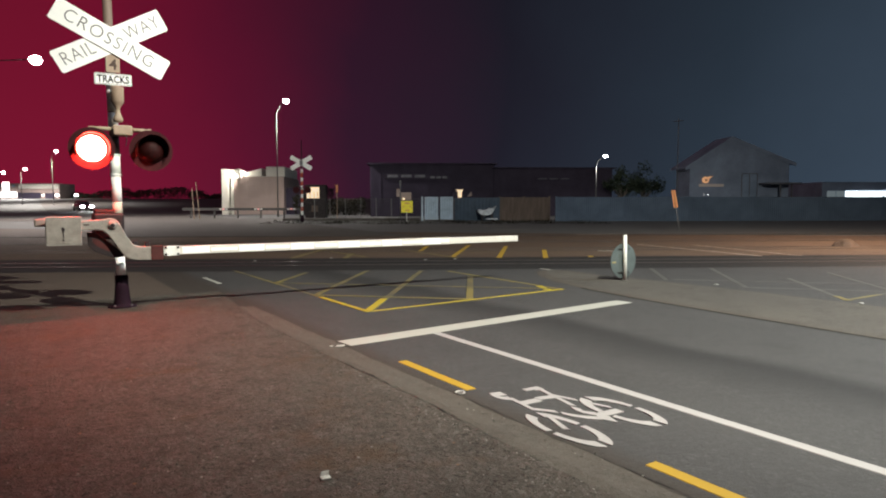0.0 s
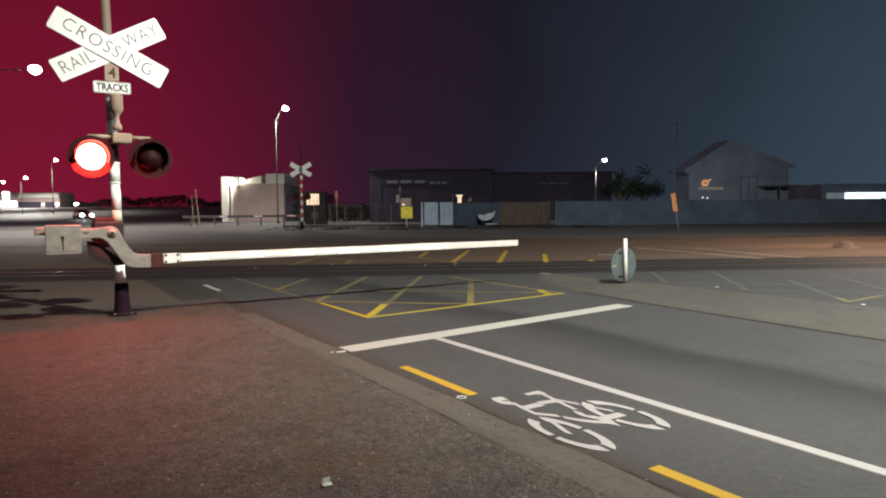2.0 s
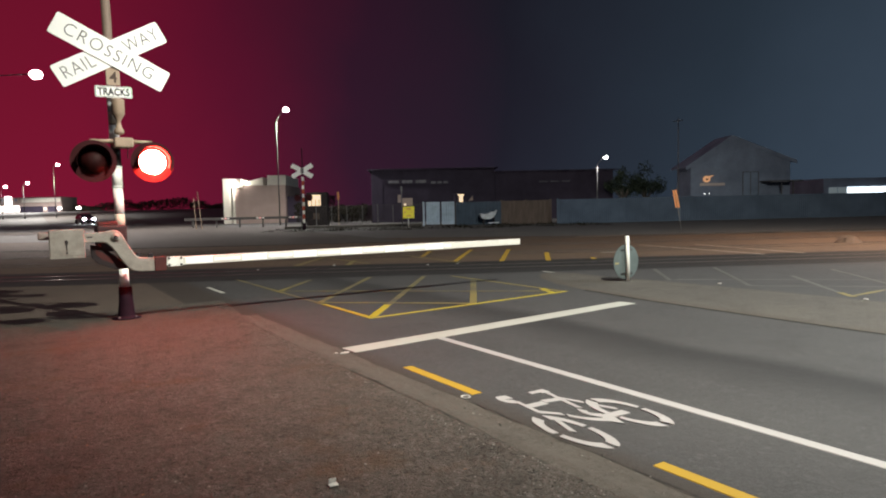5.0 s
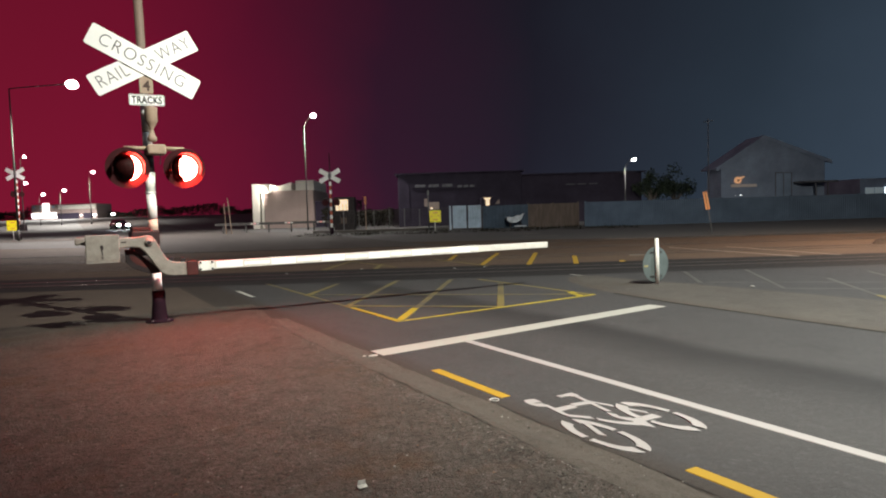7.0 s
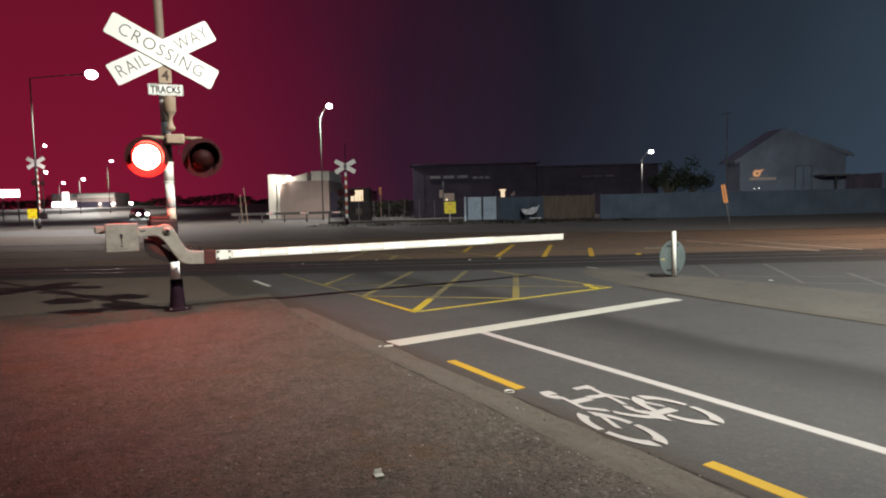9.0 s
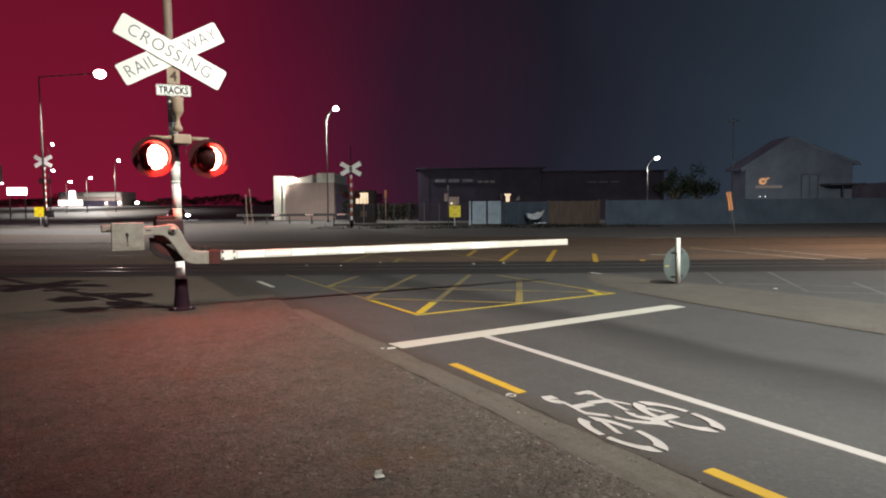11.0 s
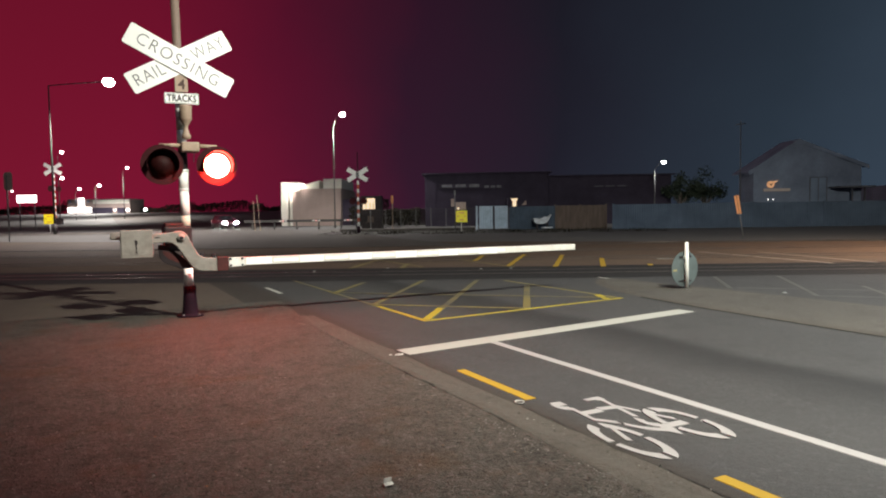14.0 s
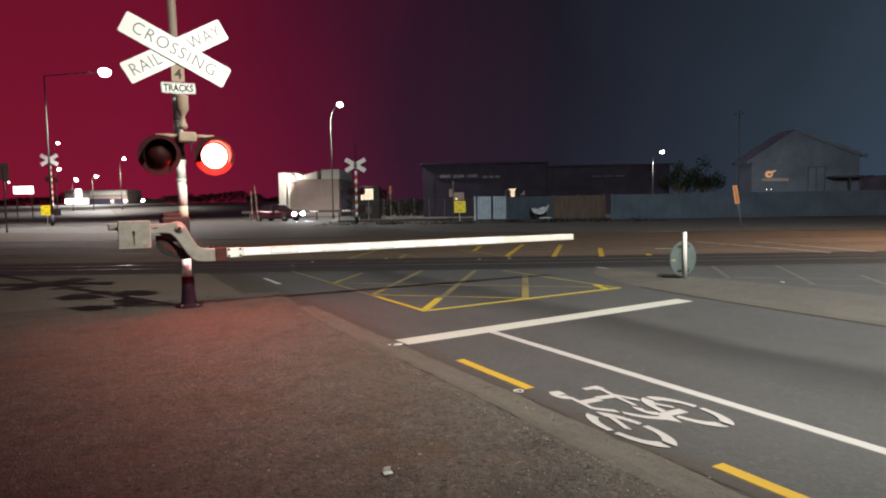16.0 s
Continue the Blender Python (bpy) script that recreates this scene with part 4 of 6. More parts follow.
        lens.location = (x, -0.274, 2.31)
        lenses.append(lens)

    # barrier mechanism behind the arm
    bm = bmesh.new()
    box(bm, (0.88 - BASE.x, -0.22, 1.02), (1.275 - BASE.x, 0.2, 1.40), 0.03)
    mech = part("drive_box", bm, M["dark_steel"], s, "dark barrier drive box clamped to the mast")
    bm = bmesh.new()
    box(bm, (0.90 - BASE.x, -0.2, 1.395), (1.16 - BASE.x, 0.12, 1.45), 0.015)
    part("lid", bm, M["mech_red"], mech)
    bm = bmesh.new()
    slab(bm, [(0.78, 1.13), (0.90, 1.12), (1.20, 0.86), (1.25, 0.77), (1.10, 0.76), (0.86, 0.86), (0.79, 0.95)], "y", 0.0, 0.05, 0.008)
    bmesh.ops.translate(bm, verts=bm.verts, vec=(-BASE.x, -0.34, 0))
    loop = part("lever_guard", bm, M["dark_steel"], s, "dark curved lever guard")
    bm = bmesh.new()
    slab(bm, [(0.84, 1.05), (0.93, 1.02), (1.08, 0.88), (1.06, 0.85), (0.92, 0.92), (0.85, 0.99)], "y", -0.004, 0.0)
    bmesh.ops.translate(bm, verts=bm.verts, vec=(-BASE.x, -0.34, 0))
    part("recess", bm, M["mech_red"], loop)
    # cranked arm casting
    outline = [(0.66, 1.325), (0.98, 1.345), (1.06, 1.365), (1.115, 1.355), (1.165, 1.315), (1.20, 1.25), (1.27, 1.10), (1.335, 1.0), (1.385, 0.965), (1.45, 0.952), (1.60, 0.945), (1.60, 0.748), (1.40, 0.752), (1.31, 0.768),
               (1.235, 0.815), (1.165, 0.915), (1.09, 1.04), (1.03, 1.13), (0.97, 1.185), (0.90, 1.20), (0.66, 1.19)]
    bm = bmesh.new()
    slab(bm, outline, "y", -0.47, -0.40, 0.014)
    bmesh.ops.translate(bm, verts=bm.verts, vec=(-BASE.x, 0, -0.03))
    crank = part("crank_arm", bm, M["mech"], s, "pale grey cranked casting of the barrier")
    bm = bmesh.new()
    rod(bm, (1.09 - BASE.x, -0.495, 1.235), (1.09 - BASE.x, -0.1, 1.235), 0.058, seg=28)
    part("pivot", bm, M["mech"], crank, "", True)
    bm = bmesh.new()
    rod(bm, (1.09 - BASE.x, -0.502, 1.228), (1.09 - BASE.x, -0.49, 1.228), 0.026, seg=24)
    part("pivot_cap", bm, M["dark_steel"], crank)
    bm = bmesh.new()
    box(bm, (0.73 - BASE.x, -0.475, 1.235), (0.80 - BASE.x, -0.468, 1.25))
    part("slot", bm, M["dark_steel"], crank)
    for x, z in ((1.38, 0.975), (1.54, 0.955)):
        bm = bmesh.new()
        box(bm, (x - 0.035 - BASE.x, -0.46, z - 0.04), (x + 0.03 - BASE.x, -0.41, z + 0.025), 0.01)
        part("lug", bm, M["dark_steel"], crank)
    # counterweight
    bm = bmesh.new()
    box(bm, (0.285 - BASE.x, -0.52, 0.99), (0.705 - BASE.x, -0.40, 1.36), 0.012)
    cw = part("counterweight", bm, M["mech"], s, "pale grey counterweight plate with a dark slot")
    bm = bmesh.new()
    slab(bm, [(0.478, 1.16), (0.462, 1.215), (0.475, 1.235), (0.496, 1.232), (0.505, 1.20), (0.492, 1.16), (0.494, 1.09), (0.482, 1.09)], "y", -0.527, -0.519)
    bmesh.ops.translate(bm, verts=bm.verts, vec=(-BASE.x, 0, -0.02))
    part("slot", bm, M["dark_steel"], cw)
    bm = bmesh.new()
    box(bm, (0.477 - BASE.x, -0.526, 1.03), (0.496 - BASE.x, -0.519, 1.052))
    part("slot", bm, M["dark_steel"], cw)
    bm = bmesh.new()
    box(bm, (0.285 - BASE.x, -0.535, 0.965), (0.70 - BASE.x, -0.40, 0.99), 0.006)
    part("tray", bm, M["mech"], cw)
    bm = bmesh.new()
    box(bm, (0.16 - BASE.x, -0.30, 1.22), (0.70 - BASE.x, -0.2, 1.33), 0.02)
    part("tail_arm", bm, M["mech"], cw)
    # clamp, end plate, boom
    bm = bmesh.new()
    box(bm, (1.585 - BASE.x, -0.49, 0.715), (1.745 - BASE.x, -0.39, 0.925), 0.01)
    part("boom_clamp", bm, M["mech_red"], s, "red oxide boom clamp")
    bm = bmesh.new()
    slab(bm, rounded_plate(0.225, 0.145, 0.02), "y", -0.475, -0.46, 0.003)
    bmesh.ops.translate(bm, verts=bm.verts, vec=(1.865 - BASE.x, 0, 0.84))
    plate = part("end_plate", bm, M["post_white"], s, "white boom end plate with four bolts")
    for dx in (-0.085, 0.085):
        for dz in (-0.05, 0.05):
            bm = bmesh.new()
            rod(bm, (1.865 + dx - BASE.x, -0.49, 0.84 + dz), (1.865 + dx - BASE.x, -0.47, 0.84 + dz), 0.018, seg=8)
            part("bolt", bm, M["dark_steel"], plate)
    swing = Matrix.Translation((1.76 - BASE.x, -0.43, 0.842)) @ Matrix.Rotation(radians(0.13), 4, "Y")
    bm = bmesh.new()
    prev = None
    for x, hh in ((0.0, 0.060), (0.22, 0.061), (2.6, 0.062), (5.05, 0.065), (5.06, 0.059), (6.72, 0.058)):
        ring = [bm.verts.new((x, yy, zz)) for yy, zz in ((-0.025, -hh), (-0.03, -hh * 0.9), (-0.03, hh * 0.9), (-0.025, hh), (0.03, hh), (0.03, -hh))]
        if prev:
            for i in range(6):
                bm.faces.new((prev[i], prev[(i + 1) % 6], ring[(i + 1) % 6], ring[i]))
        else:
            bm.faces.new(ring)
        prev = ring
    bm.faces.new(prev)
    bmesh.ops.transform(bm, matrix=swing, verts=bm.verts)
    boom = part("boom", bm, M["boom_edge"], s, "long white reflective barrier boom")
    x, k = 0.24, 0
    while x < 5.02:
        x1 = min(x + 0.42, 5.04)
        bm = bmesh.new()
        hh = 0.050 if k % 2 == 0 else 0.026
        slab(bm, [(x + 0.01, -hh), (x1 - 0.01, -hh), (x1 - 0.01, hh), (x + 0.01, hh)], "y", -0.034, -0.029)
        bmesh.ops.transform(bm, matrix=swing, verts=bm.verts)
        part("reflective_strip", bm, M["sheeting"], boom)
        x, k = x1, k + 1
    return s, lenses


signal, LENSES = build_signal()


# ---- small things by the road ----
def build_keep_left_post():
    p = thing("sign_post", (10.25, 8.91, 0.015), "white plastic post holding a round sign seen from behind", "sign post")
    bm = bmesh.new()
    rod(bm, (0, 0, 0), (-0.02, 0, 0.913), 0.0385, seg=20)
    part("post", bm, M["post_white"], p, "", True)
    turn = Matrix.Rotation(radians(-2), 4, "Z")
    bm = bmesh.new()
    rod(bm, (0, 0.048, 0.386), (0, 0.058, 0.386), 0.353, seg=48)
    bmesh.ops.transform(bm, matrix=turn, verts=bm.verts)
    disc = part("sign_disc", bm, M["disc_back"], p, "grey back of a round road sign")
    for z in (0.145, 0.625):
        bm = bmesh.new()
        box(bm, (-0.16, 0.033, z - 0.012), (0.16, 0.049, z + 0.012), 0.003)
        bmesh.ops.transform(bm, matrix=turn, verts=bm.verts)
        part("clamp", bm, M["dark_steel"], disc)
    bm = bmesh.new()
    box(bm, (-0.32, 0.044, 0.345), (-0.215, 0.0475, 0.382))
    bmesh.ops.transform(bm, matrix=turn, verts=bm.verts)
    part("sticker", bm, M["sticker"], disc, "small ochre sticker")


build_keep_left_post()


def build_litter():
    bm = bmesh.new()
    slab(bm, [(-0.03, -0.026), (0.024, -0.03), (0.03, 0.022), (0.0, 0.026), (-0.022, 0.022)], "z", 0.0, 0.006, 0.002)
    slab(bm, [(-0.024, 0.006), (0.026, 0.004), (0.028, 0.03), (-0.018, 0.032)], "y", 0.012, 0.018, 0.002)
    ob = part("paper_scrap", bm, M["litter"])
    ob.location = (1.39, 3.285, 0.036)
    tagged(ob, "crumpled scrap of white paper on the pavement", "litter")
    bm = bmesh.new()
    lathe(bm, ((0.032, 0.0), (0.041, 0.0), (0.044, 0.005), (0.041, 0.010), (0.036, 0.010), (0.032, 0.006), (0.032, 0.0)), 20)
    bmesh.ops.delete(bm, geom=[f for f in bm.faces if len(f.verts) > 4], context="FACES_ONLY")
    ob = part("plastic_ring", bm, M["litter"], None, "", True)
    ob.location = (2.99, 4.285, 0.006)
    tagged(ob, "small pale plastic ring at the road edge", "litter")
    bm = bmesh.new()
    slab(bm, [(-0.07, -0.02), (-0.02, -0.04), (0.04, -0.02), (0.05, 0.01), (0.01, 0.03), (-0.04, 0.02)], "z", 0.0, 0.01, 0.003)
    slab(bm, [(-0.12, 0.03), (-0.10, 0.01), (-0.07, 0.04), (-0.09, 0.06)], "z", 0.0, 0.008, 0.002)
    ob = part("paint_flake", bm, M["litter"])
    ob.location = (2.89, 6.43, 0.01)
    tagged(ob, "broken pale flakes beside the stop line", "litter")
    for x, y in ((11.13, 7.44), (10.9, 4.78), (5.3, 17.5), (7.4, 17.2), (9.4, 15.3), (10.2, 15.0)):
        bm = bmesh.new()
        lathe(bm, ((0.042, 0.0), (0.04, 0.01), (0.025, 0.018)), 12)
        ob = part("road_stud", bm, M["stud"], None, "", True)
        ob.location = (x, y, 0.006)
        tagged(ob, "white raised road stud", "road stud", "road studs")
    rnd = random.Random(4)
    for scale, count, name in ((1.0, 700, "leaf_litter"),):
        bm = bmesh.new()
        for i in range(count):
            x, y = rnd.uniform(-5, 2.5), rnd.uniform(1.0, 11.5)
            if rnd.random() > 0.35 + 0.65 * max(0, noise.noise((x * 0.7, y * 0.7, 9))):
                continue
            s, a = rnd.uniform(0.006, 0.017), rnd.uniform(0, 6.28)
            m = Matrix.Translation((x, y, 0.044)) @ Matrix.Rotation(a, 4, "Z") @ Matrix.Rotation(rnd.uniform(-0.5, 0.5), 4, "X")
            vs = [bm.verts.new(m @ Vector(p)) for p in ((-s, 0, 0), (0, -s * 0.5, 0.002), (s, 0, 0.004), (0, s * 0.5, 0.002))]
            bm.faces.new(vs)
        tagged(part(name, bm, M["leaf"]), "scattered small brown leaves and grit", "leaves", kind="stuff")

    # loose chips and grit lying on the pavement and along the kerb
    bm = bmesh.new()
    for i in range(13000):
        along_kerb = rnd.random() < 0.18
        x, y = (2.6 + rnd.gauss(0, 0.13), rnd.uniform(0.8, 9.0)) if along_kerb else (rnd.uniform(-4.5, 2.6), 1.4 + 7.5 * rnd.random() ** 1.6)
        if not along_kerb and rnd.random() > 0.4 + 1.2 * noise.noise((x * 1.1, y * 1.1, 14)):
            continue
        s, a = rnd.uniform(0.003, 0.0075) * (1.7 if rnd.random() < 0.05 else 1.0), rnd.uniform(0, 6.28)
        m = Matrix.Translation((x, y, 0.034 if x < 2.55 else 0.012)) @ Matrix.Rotation(a, 4, "Z")
        top = bm.verts.new(m @ Vector((0, 0, s * 0.9)))
        ring = [bm.verts.new(m @ Vector(p)) for p in ((-s, -s * 0.4, 0), (s * 0.5, -s * 0.8, 0), (s, s * 0.5, 0), (-s * 0.5, s * 0.8, 0))]
        for j in range(4):
            bm.faces.new((ring[j], ring[(j + 1) % 4], top))
    tagged(part("loose_grit", bm, M["stone"]), "loose stone chips and grit on the pavement", "grit", kind="stuff")


build_litter()


# ---- masts, lamps and signs beyond the tracks ----
def far_thing(name, u, d, label, category, group=""):
    """A thing that faces back over the tracks: local x runs along them, local y away."""
    return thing(name, tf(u, d, rise(d)), label, category, group, -TURN)


def street_lamp(place, rz, height, arm, radius=0.09, lift=0.6, lens=0.24, steel="galv"):
    s = thing("street_lamp", place, "tall galvanised street lamp with a lit LED head", "street lamp", "street lamps", rz)
    bm = bmesh.new()
    rod(bm, (0, 0, 0), (0, 0, 0.9), radius * 1.5, radius * 1.4, 14)
    rod(bm, (0, 0, 0.9), (0, 0, height - lift), radius, radius * 0.55, 14)
    part("pole", bm, M[steel], s, "", True)
    bm = bmesh.new()
    pts = [Vector((arm * k / 6, 0, height - lift + lift * (k / 6) ** 0.8)) for k in range(7)]
    for a, b in zip(pts, pts[1:]):
        rod(bm, a, b, radius * 0.5, radius * 0.45, 10)
    part("arm", bm, M[steel], s, "", True)
    bm = bmesh.new()
    box(bm, (arm - 0.1, -0.16, height - 0.02), (arm + 0.25 + lens, 0.16, height + 0.09), 0.04)
    head = part("lamp_head", bm, M[steel], s)
    # Lens ball larger than a real one, so glare is in its shape.
    bm = bmesh.new()
    lathe(bm, ((lens * 0.25, -lens * 0.8), (lens * 0.7, -lens * 0.6), (lens * 0.95, -lens * 0.25), (lens, 0.05), (lens * 0.9, lens * 0.35), (lens * 0.5, lens * 0.6)), 16, (arm + 0.22, 0, height - 0.03))
    part("lens", bm, M["led_head"], head, "glowing white lamp lens", True)
    return s


street_lamp(tf(-11.9, 64, rise(64)), -TURN, 11.2, 0.75, radius=0.062, lift=1.2, lens=0.3, steel="rail_steel")
street_lamp(tf(-32.6, 52, rise(52)), -TURN, 12.25, 4.7, radius=0.09, lift=0.25, lens=0.45, steel="pole_dark")
street_lamp(tf(17.84, 58, rise(58)), -TURN, 5.6, 0.6, radius=0.06, lift=0.75, lens=0.2)
street_lamp(tf(23.0, 21, rise(21)), radians(180) - TURN, 8.9, 2.8)
street_lamp((2.1, -4.4, 0.0), radians(11.0), 14.5, 4.5)
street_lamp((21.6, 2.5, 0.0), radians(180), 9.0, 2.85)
for u, z in ((-73.3, 14.2), (-73.4, 9.4), (-70.3, 7.3), (-66.5, 7.9), (-61.1, 11.1)):
    street_lamp(tf(u - 0.8, 120, rise(120)), -TURN, z - rise(120), 0.6, radius=0.065, lens=0.29, steel="pole_dark")


def far_signal(u, d, top, cross, size=1.0):
    s = far_thing("crossing_signal", u, d, "distant railway crossing mast with white crossbuck and red and white bands", "crossing signal", "far crossing signals")
    g = rise(d)
    bm = bmesh.new()
    rod(bm, (0, 0, 0), (0, 0, top - g), 0.055, 0.03, 12)
    part("mast", bm, M["dark_steel"], s, "", True)
    bm = bmesh.new()
    rod(bm, (0, 0, 0.0), (0, 0, 0.5), 0.13, 0.11, 12)
    part("base_sleeve", bm, M["skirt"], s, "", True)
    z = 0.5
    k = 0
    while z < cross - g - 0.6:
        bm = bmesh.new()
        rod(bm, (0, 0, z), (0, 0, z + 0.28), 0.085, seg=14)
        part("band", bm, M["sheeting"] if k % 2 == 0 else M["mast_red"], s, "", True)
        z, k = z + 0.29, k + 1
    for ang, y in ((-30, -0.15), (30, -0.12)):
        bm = bmesh.new()
        slab(bm, rounded_plate(1.85 * size, 0.36 * size, 0.03), "y", y, y + 0.012, 0.002)
        bmesh.ops.transform(bm, matrix=Matrix.Translation((0, 0, cross - g)) @ Matrix.Rotation(radians(-ang), 4, "Y"), verts=bm.verts)
        part("crossbuck_blade", bm, M["sheeting"], s)
    bm = bmesh.new()
    box(bm, (-0.11, -0.17, cross - g - 0.18), (0.11, -0.1, cross - g + 0.18), 0.02)
    part("centre_plate", bm, M["galv"], s)
    bm = bmesh.new()
    box(bm, (-0.55, -0.06, cross - g - 1.65), (0.1, 0.02, cross - g - 1.55), 0.01)
    arm = part("cross_arm", bm, M["dark_steel"], s)
    for x in (-0.4, 0.4):
        bm = bmesh.new()
        rod(bm, (x, 0.0, cross - g - 1.85), (x, 0.06, cross - g - 1.85), 0.24, seg=24)
        part("lamp_board", bm, M["board"], s)
    bm = bmesh.new()
    box(bm, (0.12, -0.2, 0.75), (0.62, 0.2, 1.35), 0.03)
    part("drive_box", bm, M["dark_steel"], s)
    return s


far_signal(-6.79, 45.5, 5.99, 4.41, 0.875)
far_signal(-37.5, 60, 7.4, 6.3)


def notice(u, d, lo, hi, base, name="yellow_sign", bars=True, label="fluorescent yellow warning sign on a thin post"):
    s = far_thing("warning_sign", (u), d, label, "sign", "yellow signs")
    g = rise(d)
    w = hi[0] - lo[0]
    bm = bmesh.new()
    rod(bm, (0, 0.03, 0), (0, 0.03, hi[1] - g), 0.03, seg=10)
    part("post", bm, M["post_white"], s, "", True)
    bm = bmesh.new()
    slab(bm, rounded_plate(w, hi[1] - lo[1], 0.04), "y", -0.012, 0.0, 0.003)
    bmesh.ops.translate(bm, verts=bm.verts, vec=((lo[0] + hi[0]) / 2 - u, 0, (lo[1] + hi[1]) / 2 - g))
    face = part("panel", bm, M["sign_yellow"], s)
    h = hi[1] - lo[1]
    for k, (a, b, zz) in enumerate(((-0.22, 0.22, 0.3), (-0.38, -0.26, 0.02), (0.24, 0.36, 0.02), (-0.2, 0.2, -0.3))):
        bm = bmesh.new()
        c = (lo[0] + hi[0]) / 2 - u
        box(bm, (c + a * w, -0.016, (lo[1] + hi[1]) / 2 - g + zz * h - 0.03), (c + b * w, -0.011, (lo[1] + hi[1]) / 2 - g + zz * h + 0.03))
        part("bar_of_writing", bm, M["orange_sign"], face)
    return s


notice(0.47, 46, (0.09, 0.96), (0.90, 1.79), 0.2)
notice(-37.45, 59, (-38.0, 1.17), (-36.9, 2.07), 0.3)


def build_track_signals():
    # cluster of small boards on one post behind the yellow sign
    s = far_thing("sign_cluster", 0.03, 47.5, "thin post with small boards and one lit amber lamp", "sign")
    g = rise(47.5)
    bm = bmesh.new()
    rod(bm, (0, 0, 0), (0, 0, 3.3 - g), 0.045, 0.035, 10)
    part("post", bm, M["galv"], s, "", True)
    for lo, hi, m in (((-0.29, 2.1), (-0.05, 2.68), "beige_wall"), ((0.05, 1.86), (0.8, 2.42), "beige_wall"), ((-0.07, 2.95), (0.07, 3.28), "galv")):
        bm = bmesh.new()
        box(bm, (lo[0], -0.03, lo[1] - g), (hi[0], 0.03, hi[1] - g), 0.01)
        part("board", bm, M[m], s)
    bm = bmesh.new()
    rod(bm, (0.24, -0.06, 1.95 - g), (0.24, -0.02, 1.95 - g), 0.09, seg=16)
    part("amber_lamp", bm, M["warm_glow"], s, "lit amber lamp")
    # red post before the wire fence
    s = far_thing("marker_post", -4.82, 50, "slim post with a narrow reddish marker plate", "marker post")
    g = rise(50)
    bm = bmesh.new()
    box(bm, (-0.035, -0.03, 0), (0.035, 0.03, 2.95 - g))
    part("post", bm, M["tan"], s)
    bm = bmesh.new()
    box(bm, (-0.09, -0.06, 2.45 - g), (0.09, -0.031, 3.05 - g), 0.02)
    part("plate", bm, M["orange_sign"], s)
    # leaning orange marker
    s = far_thing("marker_post", 14.62, 33, "leaning post with an orange board split by a pale line", "marker post")
    bm = bmesh.new()
    rod(bm, (0.05, 0, -0.05), (-0.32, 0, 2.1), 0.028, seg=10)
    part("post", bm, M["galv"], s, "", True)
    m = Matrix.Translation((-0.28, -0.035, 1.72)) @ Matrix.Rotation(radians(-10), 4, "Y")
    for x0, x1 in ((-0.115, -0.012), (0.012, 0.115)):
        bm = bmesh.new()
        box(bm, (x0, -0.006, -0.47), (x1, 0.006, 0.47), 0.003)
        bmesh.ops.transform(bm, matrix=m, verts=bm.verts)
        part("board", bm, M["orange_sign"], s)
    bm = bmesh.new()
    box(bm, (-0.012, -0.004, -0.47), (0.012, 0.004, 0.47))
    bmesh.ops.transform(bm, matrix=m, verts=bm.verts)
    part("centre_line", bm, M["dark_steel"], s)
    # pair of leaning white stakes
    for u, lean in ((-16.8, -0.12), (-16.35, -0.25)):
        s = far_thing("stake", u, 54, "pale leaning stake at the roadside", "stake", "roadside stakes")
        bm = bmesh.new()
        rod(bm, (0, 0, -0.02), (lean, 0, 2.55 if lean > -0.2 else 3.05), 0.045, 0.035, 8)
        part("stake", bm, M["tan"], s)
    # back of a tall road sign
    s = far_thing("road_sign", -28.0, 40, "back of a rounded road sign on a steel post", "road sign")
    g = rise(40)
    bm = bmesh.new()
    rod(bm, (0, 0, 0), (0, 0, 4.4 - g), 0.05, seg=10)
    part("post", bm, M["galv"], s, "", True)
    bm = bmesh.new()
    slab(bm, rounded_plate(0.55, 1.15, 0.2), "y", -0.03, -0.015, 0.004)
    bmesh.ops.translate(bm, verts=bm.verts, vec=(0.1, 0, 4.0 - g))
    part("panel", bm, M["beige_wall"], s)
    bm = bmesh.new()
    rod(bm, (0.32, -0.03, 3.38 - g), (0.32, 0.03, 3.38 - g), 0.06, seg=12)
    part("small_lamp", bm, M["shop_glow"], s, "small lit lamp")


build_track_signals()


def build_guard_rail():
    s = far_thing("guard_rail", -13.0, 57.6, "steel guard rail with white and self-lit red reflectors", "guard rail")
    g = rise(57.6)
    bm = bmesh.new()
    slab(bm, [(-0.02, 0.68), (0.03, 0.72), (0.0, 0.78), (0.03, 0.84), (0.0, 0.90), (-0.02, 0.9)], "x", -3.9 - 2.0, 4.4)
    part("rail_beam", bm, M["rail_steel"], s)
    for x in (-5.2, -3.2, -1.2, 0.8, 2.8, 4.2):
        bm = bmesh.new()
        box(bm, (x - 0.06, 0.03, 0), (x + 0.06, 0.13, 0.86))
        part("post", bm, M["rail_steel"], s)
    # Red reflectors emit by material instead of returning light.
    for x0 in (-2.75, 0.25, 3.1):
        for k, m in ((0, "post_white"), (1, "red_self_lit"), (2, "post_white")):
            bm = bmesh.new()
            box(bm, (x0 + k * 0.25, -0.045, 0.74), (x0 + k * 0.25 + 0.2, -0.025, 0.86))
            part("reflector", bm, M[m], s)


build_guard_rail()


